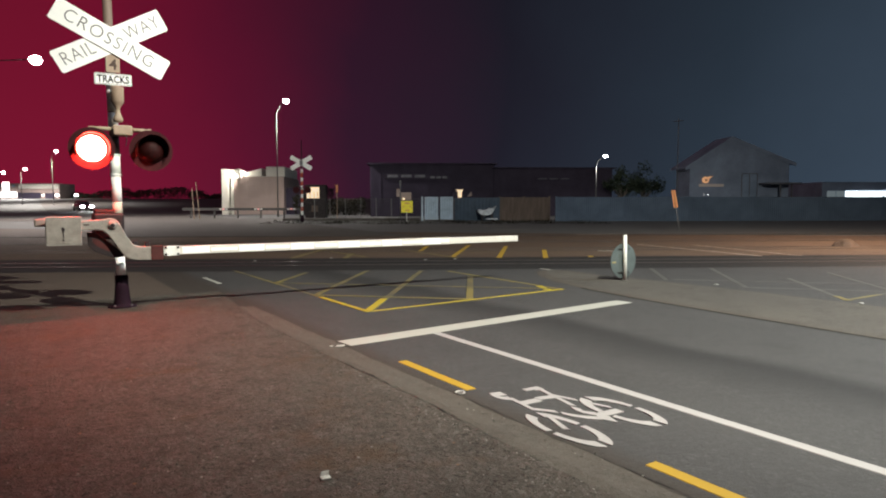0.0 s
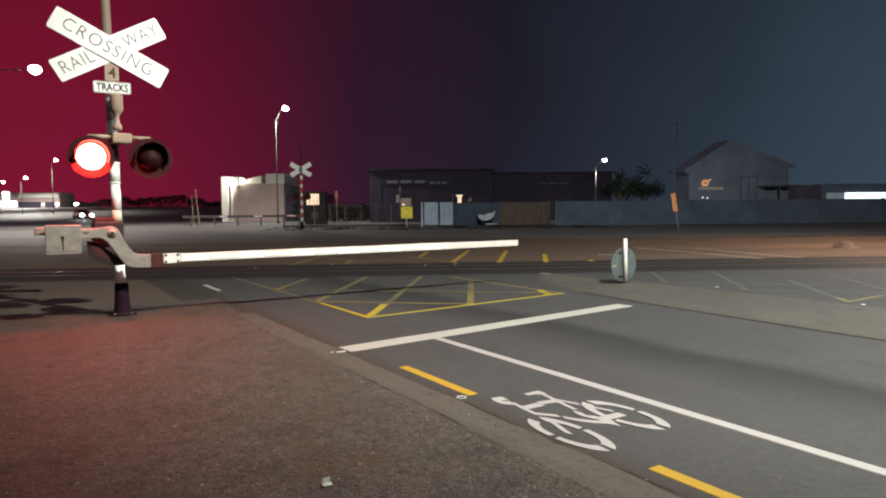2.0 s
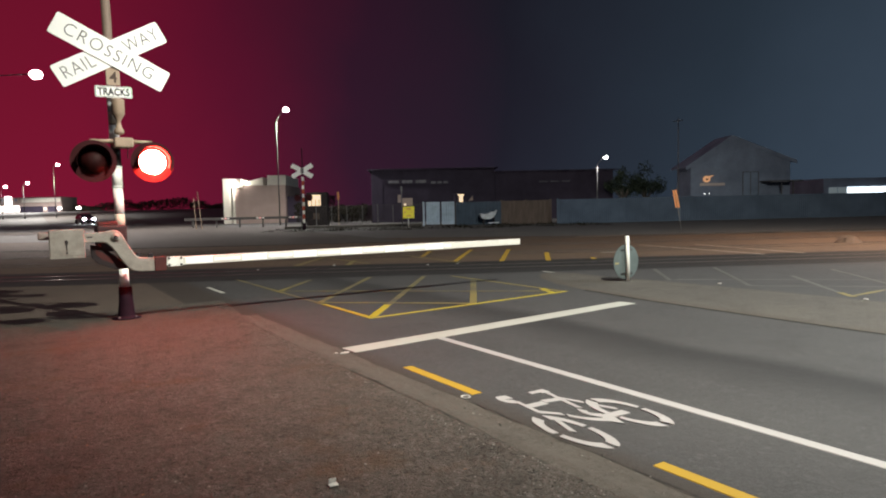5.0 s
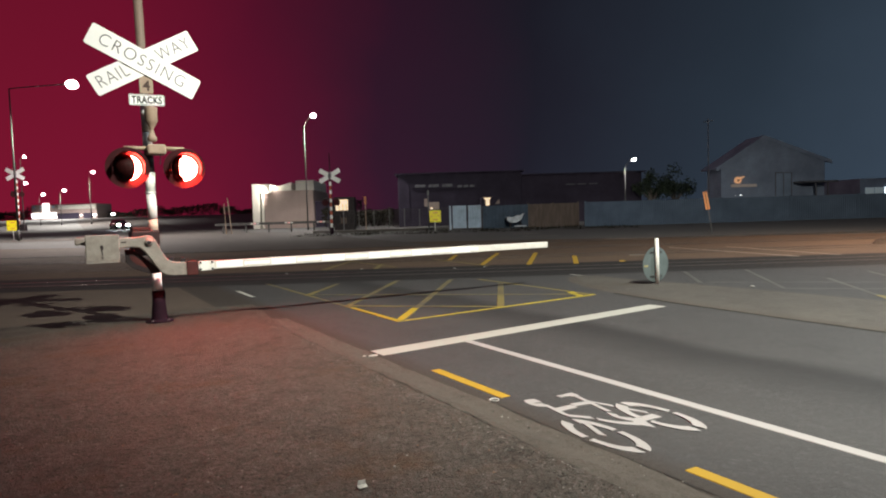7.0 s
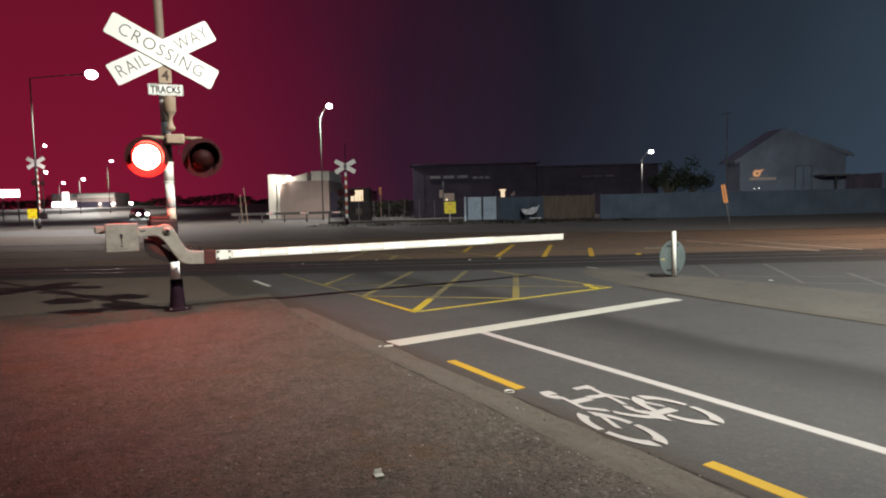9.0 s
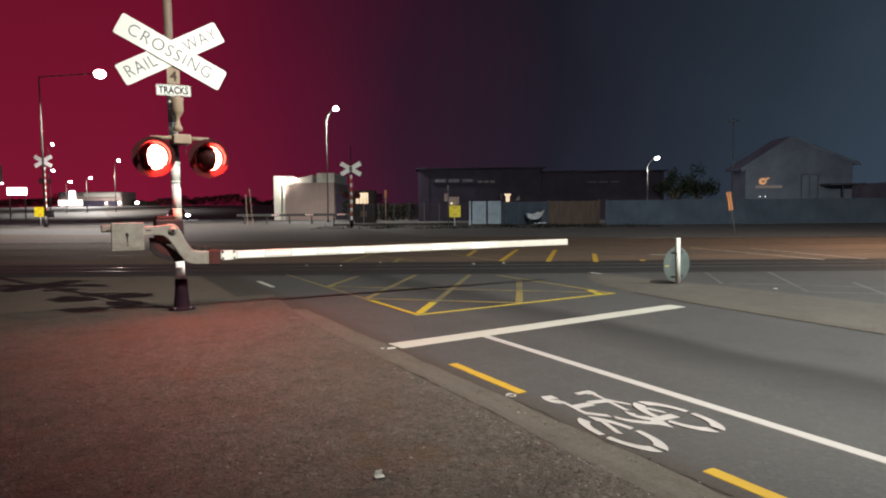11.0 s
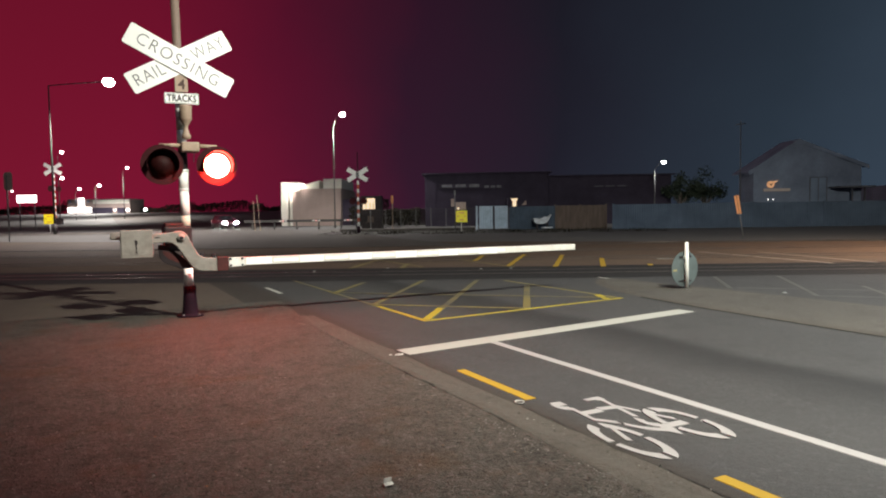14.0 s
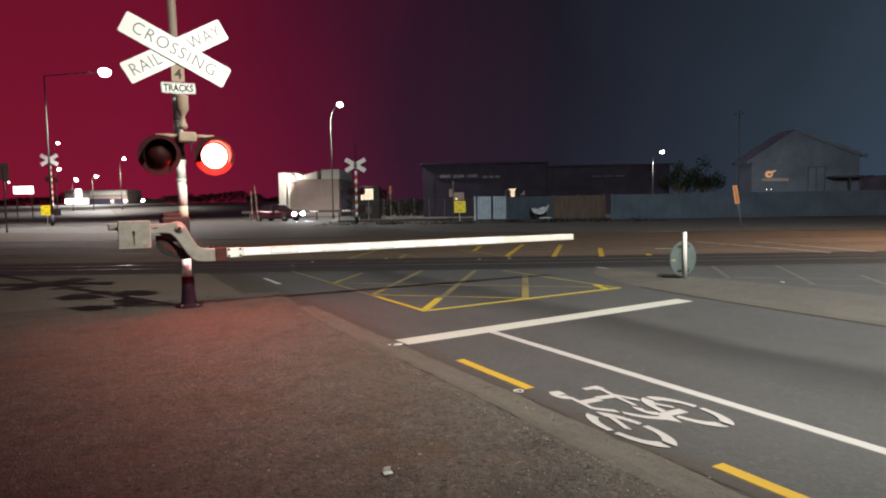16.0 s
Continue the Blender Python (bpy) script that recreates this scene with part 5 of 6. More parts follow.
# ---- fences ----
def corrugated(u0, u1, d, z0, z1, pitch=0.076, depth=0.02):
    bm = bmesh.new()
    n = int((u1 - u0) / pitch * 4)
    prev = None
    for i in range(n + 1):
        u = u0 + (u1 - u0) * i / n
        off = depth * math.sin(2 * math.pi * u / pitch)
        ring = [bm.verts.new((u, d + off, z0)), bm.verts.new((u, d + off, z1)), bm.verts.new((u, d + off + 0.015, z1)), bm.verts.new((u, d + off + 0.015, z0))]
        if prev:
            for k in range(4):
                bm.faces.new((prev[k], prev[(k + 1) % 4], ring[(k + 1) % 4], ring[k]))
        prev = ring
    return bm


def build_fences():
    d, g = 48.0, rise(48)
    # gate of two pale sheets
    s = far_thing("yard_gate", 2.9, d, "double gate of pale corrugated iron", "gate")
    for a, b in ((-1.08, -0.06), (0.07, 1.04)):
        leaf = part("gate_leaf", corrugated(a, b, 0, 0.08, 2.1 - g, 0.17, 0.025), M["gate_panel"], s)
        for z in (0.12, 2.05 - g):
            bm = bmesh.new()
            box(bm, (a, -0.05, z - 0.03), (b, -0.028, z + 0.03))
            part("rail", bm, M["gate_panel"], leaf)
    for x, w in ((-1.26, 0.14), (0.0, 0.05), (1.1, 0.05)):
        bm = bmesh.new()
        box(bm, (x - w / 2, -0.06, -0.05), (x + w / 2, 0.06, 2.12 - g), 0.01)
        part("post", bm, M["gate_panel"] if w > 0.1 else M["dark_steel"], s)
    # blue container
    s = far_thing("container", 5.75, d, "blue steel container behind the fence line", "container")
    part("side", corrugated(-1.68, 1.7, 0.0, 0.0, 2.02 - g, 0.28, 0.02), M["blue_panel"], s)
    bm = bmesh.new()
    box(bm, (-1.68, 0.04, 0.0), (1.7, 2.4, 2.0 - g))
    part("body", bm, M["blue_panel"], s)
    for z in (0.35, 0.75, 1.15, 2.0 - g):
        bm = bmesh.new()
        box(bm, (-1.68, -0.05, z - 0.035), (0.0 if z < 1.5 else 1.7, -0.022, z + 0.035), 0.006)
        part("rail", bm, M["blue_panel"], s)
    # boat on its side
    s = far_thing("dinghy", 6.35, 47.2, "small pale dinghy propped on trestles", "boat")
    bm = bmesh.new()
    slab(bm, [(-0.66, 0.98), (-0.60, 0.72), (-0.38, 0.56), (0.12, 0.55), (0.42, 0.74), (0.68, 1.26), (0.34, 1.06), (0.20, 1.14), (0.06, 1.02), (-0.30, 0.94), (-0.42, 1.02)], "y", -0.32, 0.32, 0.05)
    bmesh.ops.translate(bm, verts=bm.verts, vec=(0, 0, 0.05 - rise(47.2) + 0.12))
    part("hull", bm, M["hull"], s)
    for x in (-0.35, 0.4):
        bm = bmesh.new()
        box(bm, (x - 0.04, -0.25, 0), (x + 0.04, 0.25, 0.62))
        part("trestle", bm, M["dark_steel"], s)
    bm = bmesh.new()
    box(bm, (-0.1, -0.45, 0.10), (0.75, -0.38, 0.18))
    part("keel_plank", bm, M["hull"], s)
    # brown boarded fence
    s = far_thing("timber_fence", 9.35, d, "brown close-boarded timber fence", "fence")
    for i in range(26):
        x = -1.87 + i * 0.1447
        bm = bmesh.new()
        box(bm, (x, -0.012 + 0.006 * (i % 2), -0.02), (x + 0.138, 0.012, 2.06 - g + 0.015 * math.sin(i * 2.3)), 0.003)
        part("board", bm, M["brown_panel"], s)
    for x in (-1.87, -0.02, 1.87):
        bm = bmesh.new()
        box(bm, (x - 0.06, 0.013, -0.05), (x + 0.06, 0.12, 2.15 - g))
        part("post", bm, M["brown_panel"], s)
    # slate-coloured iron fence to the right
    g2 = rise(46)
    for k, u in enumerate((13.7, 18.65, 23.6, 28.55, 33.5, 38.45, 43.4)):
        s = far_thing("iron_fence", u, 46, "slate-grey corrugated iron fence panel", "fence", "iron fence panels")
        part("sheet", corrugated(-2.46, 2.46, 0, -0.05, 2.05 - g2 + 0.03 * math.sin(k * 1.7), 0.16, 0.022), M["grey_panel"], s)
        bm = bmesh.new()
        box(bm, (-2.5, -0.03, -0.05), (-2.38, 0.08, 2.12 - g2))
        part("post", bm, M["grey_panel"], s)
        bm = bmesh.new()
        box(bm, (-2.4, -0.045, 2.0 - g2), (2.46, -0.026, 2.06 - g2))
        part("cap_rail", bm, M["grey_panel"], s)
    # wire fence to the left of the gate
    s = far_thing("wire_fence", -2.0, 49, "tall wire fence on thin steel posts", "fence")
    g3 = rise(49)
    for i in range(8):
        x = -4.4 + i * 1.15
        bm = bmesh.new()
        rod(bm, (x, 0, 0), (x, 0, 2.0 - g3 + 0.04 * math.sin(i * 2.1)), 0.034, seg=8)
        part("post", bm, M["galv"], s)
    for k in range(9):
        bm = bmesh.new()
        rod(bm, (-4.4, 0, 0.08 + k * 0.19), (3.65, 0, 0.08 + k * 0.19), 0.006 if 0 < k < 8 else 0.02, seg=5)
        part("wire", bm, M["rail_steel"], s)
    bm = bmesh.new()
    for i in range(100):
        x = -4.4 + i * 0.08
        rod(bm, (x, 0.01, 0.05), (x, 0.01, 1.6), 0.004, seg=4)
    tagged(part("mesh_wire", bm, M["rail_steel"], s), kind="stuff")
    # low concrete edge before the fences
    bm = bmesh.new()
    box(bm, (-9, 0, -0.05), (1.2, 0.15, 0.16), 0.01)
    s = far_thing("kerb_wall", 0.3, 48.6, "low pale concrete edging before the wire fence", "edging")
    part("edging", bm, M["street"], s)


build_fences()


# ---- buildings ----
def build_buildings():
    # beige warehouse with lit white end
    d, g = 80.0, rise(80)
    s = far_thing("warehouse", -17.3, d, "beige flat-roofed warehouse with a white lit end wall", "building")
    bm = bmesh.new()
    box(bm, (-2.85, 0, -0.3), (3.2, 12, 4.95 - g), 0.03)
    part("wall", bm, M["beige_wall"], s)
    for x in (-1.35, 0.15, 1.65):
        bm = bmesh.new()
        box(bm, (x - 0.03, -0.02, 0), (x + 0.03, 0.0, 4.9 - g))
        part("panel_joint", bm, M["beige_wall"], s)
    bm = bmesh.new()
    box(bm, (1.0, 0.3, 4.95 - g), (3.25, 10, 6.15 - g), 0.03)
    part("roof_box", bm, M["white_wall"], s)
    bm = bmesh.new()
    slab(bm, [(-2.0, 4.95 - g), (0.45, 4.95 - g), (0.45, 5.95 - g), (-2.0, 5.3 - g)], "y", 0.5, 9.0)
    part("roof_slope", bm, M["white_wall"], s)
    bm = bmesh.new()
    box(bm, (-4.2, -0.3, -0.3), (-3.35, 6, 5.8 - g), 0.03)
    part("end_pillar", bm, M["white_wall"], s, "white lit pillar")
    bm = bmesh.new()
    box(bm, (-3.1, -0.25, -0.3), (-2.86, 5, 5.75 - g), 0.02)
    part("end_wall", bm, M["white_wall"], s)
    bm = bmesh.new()
    box(bm, (-3.35, -0.2, 4.7 - g), (-1.9, 5, 5.78 - g), 0.02)
    part("lintel", bm, M["white_wall"], s)
    bm = bmesh.new()
    box(bm, (-1.75, -0.75, 5.28 - g), (-1.3, -0.6, 5.45 - g), 0.03)
    rod(bm, (-1.52, -0.62, 5.38 - g), (-1.52, 0.55, 5.2 - g), 0.03, seg=6)
    part("wall_lamp", bm, M["wall_lamp"], s, "lit wall lamp")
    bm = bmesh.new()
    box(bm, (3.2, 1.0, -0.3), (5.2, 9, 3.6 - g), 0.03)
    part("lean_to", bm, M["shed"], s)
    # kiosk with a warm lit front
    d, g = 58.5, rise(58.5)
    s = far_thing("kiosk", -7.6, d, "small dark kiosk with a warm lit window", "kiosk")
    bm = bmesh.new()
    box(bm, (-0.9, 0.03, -0.1), (0.95, 1.6, 3.3 - g), 0.03)
    part("body", bm, M["dark_steel"], s)
    bm = bmesh.new()
    box(bm, (-0.72, -0.02, 2.1 - g), (0.38, 0.03, 3.08 - g))
    w = part("window", bm, M["warm_glow"], s, "warm lit window")
    for x in (-0.45, -0.1, 0.2):
        bm = bmesh.new()
        box(bm, (x, -0.04, 2.1 - g), (x + 0.06, -0.02, 2.65 - g))
        part("bar", bm, M["beige_wall"], w)
    bm = bmesh.new()
    box(bm, (-0.5, -0.05, 0.9 - g), (0.25, 0.02, 1.45 - g))
    part("board", bm, M["brown_panel"], s)
    # dark sheds behind the yard fence
    d, g = 66.0, rise(66)
    for u0, u1, top, sign in ((-3.0, 9.6, 5.6, ((-0.1, 4.9), (5.4, 5.0))), (9.62, 22.0, 5.2, ((11.8, 16.6),))):
        s = far_thing("shed", u0, d, "long dark industrial shed with a dim fascia sign", "building", "dark sheds")
        bm = bmesh.new()
        box(bm, (0, 0, -0.3), (u1 - u0, 9, top - g), 0.04)
        part("wall", bm, M["shed"], s)
        bm = bmesh.new()
        slab(bm, [(-0.3, top - g), (u1 - u0 + 0.3, top - g), (u1 - u0 + 0.3, top - g + 0.12), (-0.3, top - g + 0.12)], "y", -0.4, 9.4)
        part("roof", bm, M["shed"], s)
        for x in [1.0 + 2.4 * k for k in range(int((u1 - u0 - 1) / 2.4))]:
            bm = bmesh.new()
            box(bm, (x, -0.04, 0.3), (x + 0.1, 0.0, top - g - 0.1))
            part("downpipe", bm, M["shed"], s)
    for u0, u1, z0, z1 in ((-1.6, 3.0, 4.15, 4.65), (2.9, 5.0, 4.05, 4.5), (13.9, 17.8, 4.0, 4.3)):
        s = far_thing("fascia_sign", (u0 + u1) / 2, 65.93, "dim grey fascia sign with unreadable writing", "sign", "fascia signs")
        w = (u1 - u0) / 2
        g2 = rise(65.93)
        bm = bmesh.new()
        box(bm, (-w, -0.06, z0 - g2), (w, 0.06, z1 - g2), 0.01)
        part("panel", bm, M["shed"], s)
        for k in range(3):
            bm = bmesh.new()
            a = -w * 0.85 + k * w * 0.6
            box(bm, (a, -0.075, z0 - g2 + 0.12), (a + w * 0.45, -0.061, z1 - g2 - 0.1))
            part("bar_of_writing", bm, M["fascia"], s)
    # yard office; lamp light on its porch wall is put in as emission
    s = far_thing("yard_office", 5.7, 62.0, "small dark office with a self-glowing porch", "building")
    g2 = rise(62)
    bm = bmesh.new()
    box(bm, (-0.5, 0.03, 0), (1.7, 2.5, 3.0 - g2), 0.02)
    part("wall", bm, M["shed"], s)
    bm = bmesh.new()
    slab(bm, [(-0.14, 2.2 - g2), (0.22, 2.2 - g2), (0.22, 2.72 - g2), (0.38, 2.95 - g2), (-0.35, 2.95 - g2), (-0.14, 2.72 - g2)], "y", -0.02, 0.03)
    part("glowing_porch", bm, M["warm_glow"], s, "pale porch, its lamp light put in as glow")
    bm = bmesh.new()
    slab(bm, [(0.75, 2.3 - g2), (1.2, 2.35 - g2), (1.15, 2.8 - g2)], "y", -0.02, 0.03)
    part("pale_gable", bm, M["beige_wall"], s)
    # house with a broad gable
    d, g = 60.0, rise(60)
    s = far_thing("gabled_house", 32.0, d, "grey weatherboard building with a broad gabled roof", "house")
    bm = bmesh.new()
    slab(bm, [(-4.5, -0.3), (5.3, -0.3), (5.3, 5.55 - g), (-0.45, 7.76 - g), (-4.5, 5.19 - g)], "y", 0, 3)
    part("wall", bm, M["house_wall"], s)
    for i in range(30):
        z = 0.2 + i * 0.23
        wl, wr = (-4.5, 5.3) if z < 4.3 else (-4.2 + (z - 4.3) * 1.64, 5.0 - (z - 4.3) * 2.4)
        if wr - wl < 0.4 or z > 6.7:
            break
        bm = bmesh.new()
        slab(bm, [(-0.03, z), (0.0, z), (0.0, z + 0.2)], "x", wl, wr)
        part("weatherboard", bm, M["house_wall"], s)
    for a, b in (((-5.0, 5.05), (-0.45, 7.95)), ((-0.45, 7.95), (5.9, 5.5))):
        bm = bmesh.new()
        slab(bm, [(a[0], a[1] - g), (b[0], b[1] - g), (b[0], b[1] - 0.18 - g), (a[0], a[1] - 0.18 - g)], "y", -0.16, 3.3)
        part("roof", bm, M["roof"], s)
        bm = bmesh.new()
        slab(bm, [(a[0], a[1] - 0.02 - g), (b[0], b[1] - 0.02 - g), (b[0], b[1] - 0.36 - g), (a[0], a[1] - 0.36 - g)], "y", -0.2, -0.165)
        part("bargeboard", bm, M["house_wall"], s)
    bm = bmesh.new()
    box(bm, (0.65, -0.06, 2.0 - g), (2.1, -0.035, 4.4 - g))
    w = part("window", bm, M["roof"], s, "dark window")
    for lo, hi in (((0.58, 1.93), (2.17, 2.0)), ((0.58, 4.4), (2.17, 4.47)), ((0.58, 2.0), (0.65, 4.4)), ((2.1, 2.0), (2.17, 4.4)), ((1.34, 2.0), (1.4, 4.4))):
        bm = bmesh.new()
        box(bm, (lo[0], -0.09, lo[1] - g), (hi[0], -0.035, hi[1] - g))
        part("frame", bm, M["fascia"], w)
    for x in (3.5, 4.6):
        bm = bmesh.new()
        box(bm, (x, -1.6, 0), (x + 0.12, -1.48, 3.4 - g))
        part("porch_post", bm, M["fascia"], s)
    bm = bmesh.new()
    box(bm, (2.3, -1.8, 3.4 - g), (5.5, -0.03, 3.55 - g))
    part("porch_roof", bm, M["fascia"], s)
    # emblem on the front
    s = far_thing("lit_emblem", 29.15, 59.9, "lit orange round emblem above a dim bar of writing", "sign")
    g2 = rise(59.9)
    bm = bmesh.new()
    pts = [(0.33 * math.cos(a) - 0.12, 0.31 * math.sin(a)) for a in (radians(q) for q in range(60, 395, 20))]
    slab(bm, [(0.58, 0.38), *pts], "y", -0.05, 0.06)
    bmesh.ops.translate(bm, verts=bm.verts, vec=(0, 0, 3.83 - g2))
    part("emblem", bm, M["logo_glow"], s)
    bm = bmesh.new()
    slab(bm, [(-0.16, 0.12), (-0.02, -0.02), (0.14, 0.12), (0.02, -0.14), (-0.1, -0.1)], "y", -0.07, -0.045)
    bmesh.ops.translate(bm, verts=bm.verts, vec=(-0.08, 0, 3.85 - g2))
    part("emblem_centre", bm, M["mast_black"], s)
    bm = bmesh.new()
    box(bm, (-0.75, -0.05, 3.2 - g2), (1.65, 0.06, 3.45 - g2))
    part("bar_of_writing", bm, M["logo_dim"], s)
    for x in (-0.35, 0.1):
        bm = bmesh.new()
        lathe(bm, ((0.015, -0.03), (0.03, 0.0), (0.015, 0.03)), 8, (x, -0.05, 2.45 - g2))
        part("small_lamp", bm, M["shop_glow"], s)
    # aerial
    s = far_thing("aerial_mast", 25.86, 59, "thin roof aerial mast", "aerial")
    bm = bmesh.new()
    rod(bm, (0, 0, 0), (0, 0, 9.5 - rise(59)), 0.06, 0.045, 8)
    part("pole", bm, M["fascia"], s)
    bm = bmesh.new()
    rod(bm, (-0.45, 0, 9.2 - rise(59)), (0.45, 0, 9.3 - rise(59)), 0.04, seg=6)
    part("crossbar", bm, M["fascia"], s)
    # low building with a row of lit windows
    s = far_thing("low_building", 44.0, 61, "low dark building with a row of lit windows", "building")
    g2 = rise(61)
    bm = bmesh.new()
    box(bm, (-2.6, 0.05, -0.2), (12, 8, 3.7 - g2), 0.03)
    part("wall", bm, M["house_wall"], s)
    for k, (a, b, m) in enumerate(((-2.1, -1.25, "window_dim"), (-1.15, -0.3, "window_dim"), (-0.2, 0.85, "window_glow"), (0.93, 2.1, "window_glow"), (2.18, 3.6, "window_glow"), (3.7, 5.2, "window_glow"))):
        bm = bmesh.new()
        box(bm, (a, -0.03, 2.24 - g2), (b, 0.04, 2.82 - g2))
        part("window", bm, M[m], s, "lit window" if m == "window_glow" else "dim window")
    # shops far down the road
    d, g = 170.0, rise(170)
    s = far_thing("shop_row", -92.0, d, "long pale shop building with lit frontage far down the road", "building")
    bm = bmesh.new()
    box(bm, (-11, 0.1, -0.2), (5.8, 8, 6.9 - g), 0.1)
    part("wall", bm, M["beige_wall"], s)
    for a, b, z0, z1, m in ((-10.8, -4.6, 3.4, 4.7, "shop_glow"), (-7.9, -6.4, 4.7, 7.2, "shop_glow"), (-4.0, 5.6, 5.6, 6.7, "white_wall"), (-4.3, 1.2, 3.1, 4.6, "shed"), (2.4, 4.6, 3.1, 4.5, "shed")):
        bm = bmesh.new()
        box(bm, (a, -0.15, z0 - g), (b, 0.05, z1 - g))
        part("shop_front" if m != "fascia" else "fascia", bm, M[m], s)
    for k in range(10):
        bm = bmesh.new()
        box(bm, (-10.5 + k * 1.65, -0.1, 6.0 - g), (-10.5 + k * 1.65 + 0.5, 0.08, 6.6 - g))
        part("upper_window", bm, M["roof"], s)
    for x, r in ((1.9, 0.3), (5.4, 0.6)):
        bm = bmesh.new()
        lathe(bm, ((0.1, -r * 0.6), (r, 0), (0.1, r * 0.6)), 12, (x, -0.3, 3.9 - g))
        part("shop_lamp", bm, M["shop_glow"], s, "bright shop lamp")
    street_lamp(tf(-81.6, 168, rise(168)), -TURN, 0.95, 0.3, radius=0.05, lift=0.2, lens=0.4)
    # lit advertising panel
    s = far_thing("lit_sign", -50.2, 75, "bright white lit shop sign", "sign")
    g2 = rise(75)
    bm = bmesh.new()
    box(bm, (-1.15, -0.1, 3.62 - g2), (1.1, 0.1, 4.48 - g2), 0.03)
    part("panel", bm, M["shop_glow"], s)
    for x in (-0.9, 0.9):
        bm = bmesh.new()
        rod(bm, (x, 0, 0), (x, 0, 3.65 - g2), 0.07, seg=8)
        part("post", bm, M["galv"], s)
    # low dark hedge line closing the far side
    for u0, u1, d2, h in ((-12.0, -4.0, 74, 2.6),):
        rnd = random.Random(int(u0 + 200))
        bm = bmesh.new()
        for i in range(900):
            u, dd = rnd.uniform(u0, u1), d2 + rnd.uniform(-1.2, 1.2)
            top = h * (0.7 + 0.3 * noise.noise((u * 0.4, 0, 2)))
            z = rise(d2) + rnd.uniform(0, 1) ** 0.7 * top
            sz = rnd.uniform(0.12, 0.3)
            m = Matrix.Translation(tf(u, dd, z)) @ Euler((rnd.uniform(0, 6), rnd.uniform(0, 6), rnd.uniform(0, 6))).to_matrix().to_4x4()
            bm.faces.new([bm.verts.new(m @ Vector(p)) for p in ((-sz, 0, 0), (0, -sz * 0.5, 0), (sz, 0, 0), (0, sz * 0.5, 0))])
        tagged(part("hedge", bm, M["grass"]), "dark unlit hedge of small leaves", "hedge", kind="stuff")


build_buildings()


def build_tree(u, d, height, spread, seed):
    """Dark garden tree: tapered trunk, forked limbs and a ragged crown of small leaves."""
    t = far_thing("tree", u, d, "dark leafy garden tree behind the iron fence", "tree", "garden trees")
    rnd = random.Random(seed)
    bm = bmesh.new()
    fork = height * 0.32
    rod(bm, (0, 0, -0.1), (0.06, 0, fork), 0.17, 0.12, 10)
    tips = []
    for k in range(7):
        a = 2 * math.pi * k / 7 + rnd.uniform(-0.3, 0.3)
        r = spread * rnd.uniform(0.35, 0.75)
        tip = Vector((r * math.cos(a), r * math.sin(a), height * rnd.uniform(0.5, 0.86)))
        mid = Vector((0.06, 0, fork)).lerp(tip, 0.5) + Vector((0, 0, 0.2))
        rod(bm, (0.06, 0, fork), mid, 0.08, 0.055, 7)
        rod(bm, mid, tip, 0.055, 0.02, 6)
        tips += [tip, mid.lerp(tip, 0.5)]
    tips.append(Vector((0, 0, height * 0.9)))
    part("trunk", bm, M["bark"], t, "", True)
    bm = bmesh.new()
    for tip in tips:
        size = spread * rnd.uniform(0.28, 0.48)
        for i in range(150):
            v = Vector((rnd.gauss(0, 1), rnd.gauss(0, 1), rnd.gauss(0, 0.8))).normalized() * size * rnd.random() ** 0.45
            q = rnd.uniform(0.07, 0.15)
            m = Matrix.Translation(tip + v) @ Euler((rnd.uniform(0, 6), rnd.uniform(0, 6), rnd.uniform(0, 6))).to_matrix().to_4x4()
            bm.faces.new([bm.verts.new(m @ Vector(p)) for p in ((-q, 0, 0), (0, -q * 0.5, 0), (q, 0, 0), (0, q * 0.5, 0))])
    part("crown", bm, M["foliage"], t)


for u, d, height, spread, seed in ((22.3, 64, 4.9, 1.9, 3), (25.4, 66, 5.4, 2.1, 8)):
    build_tree(u, d, height, spread, seed)


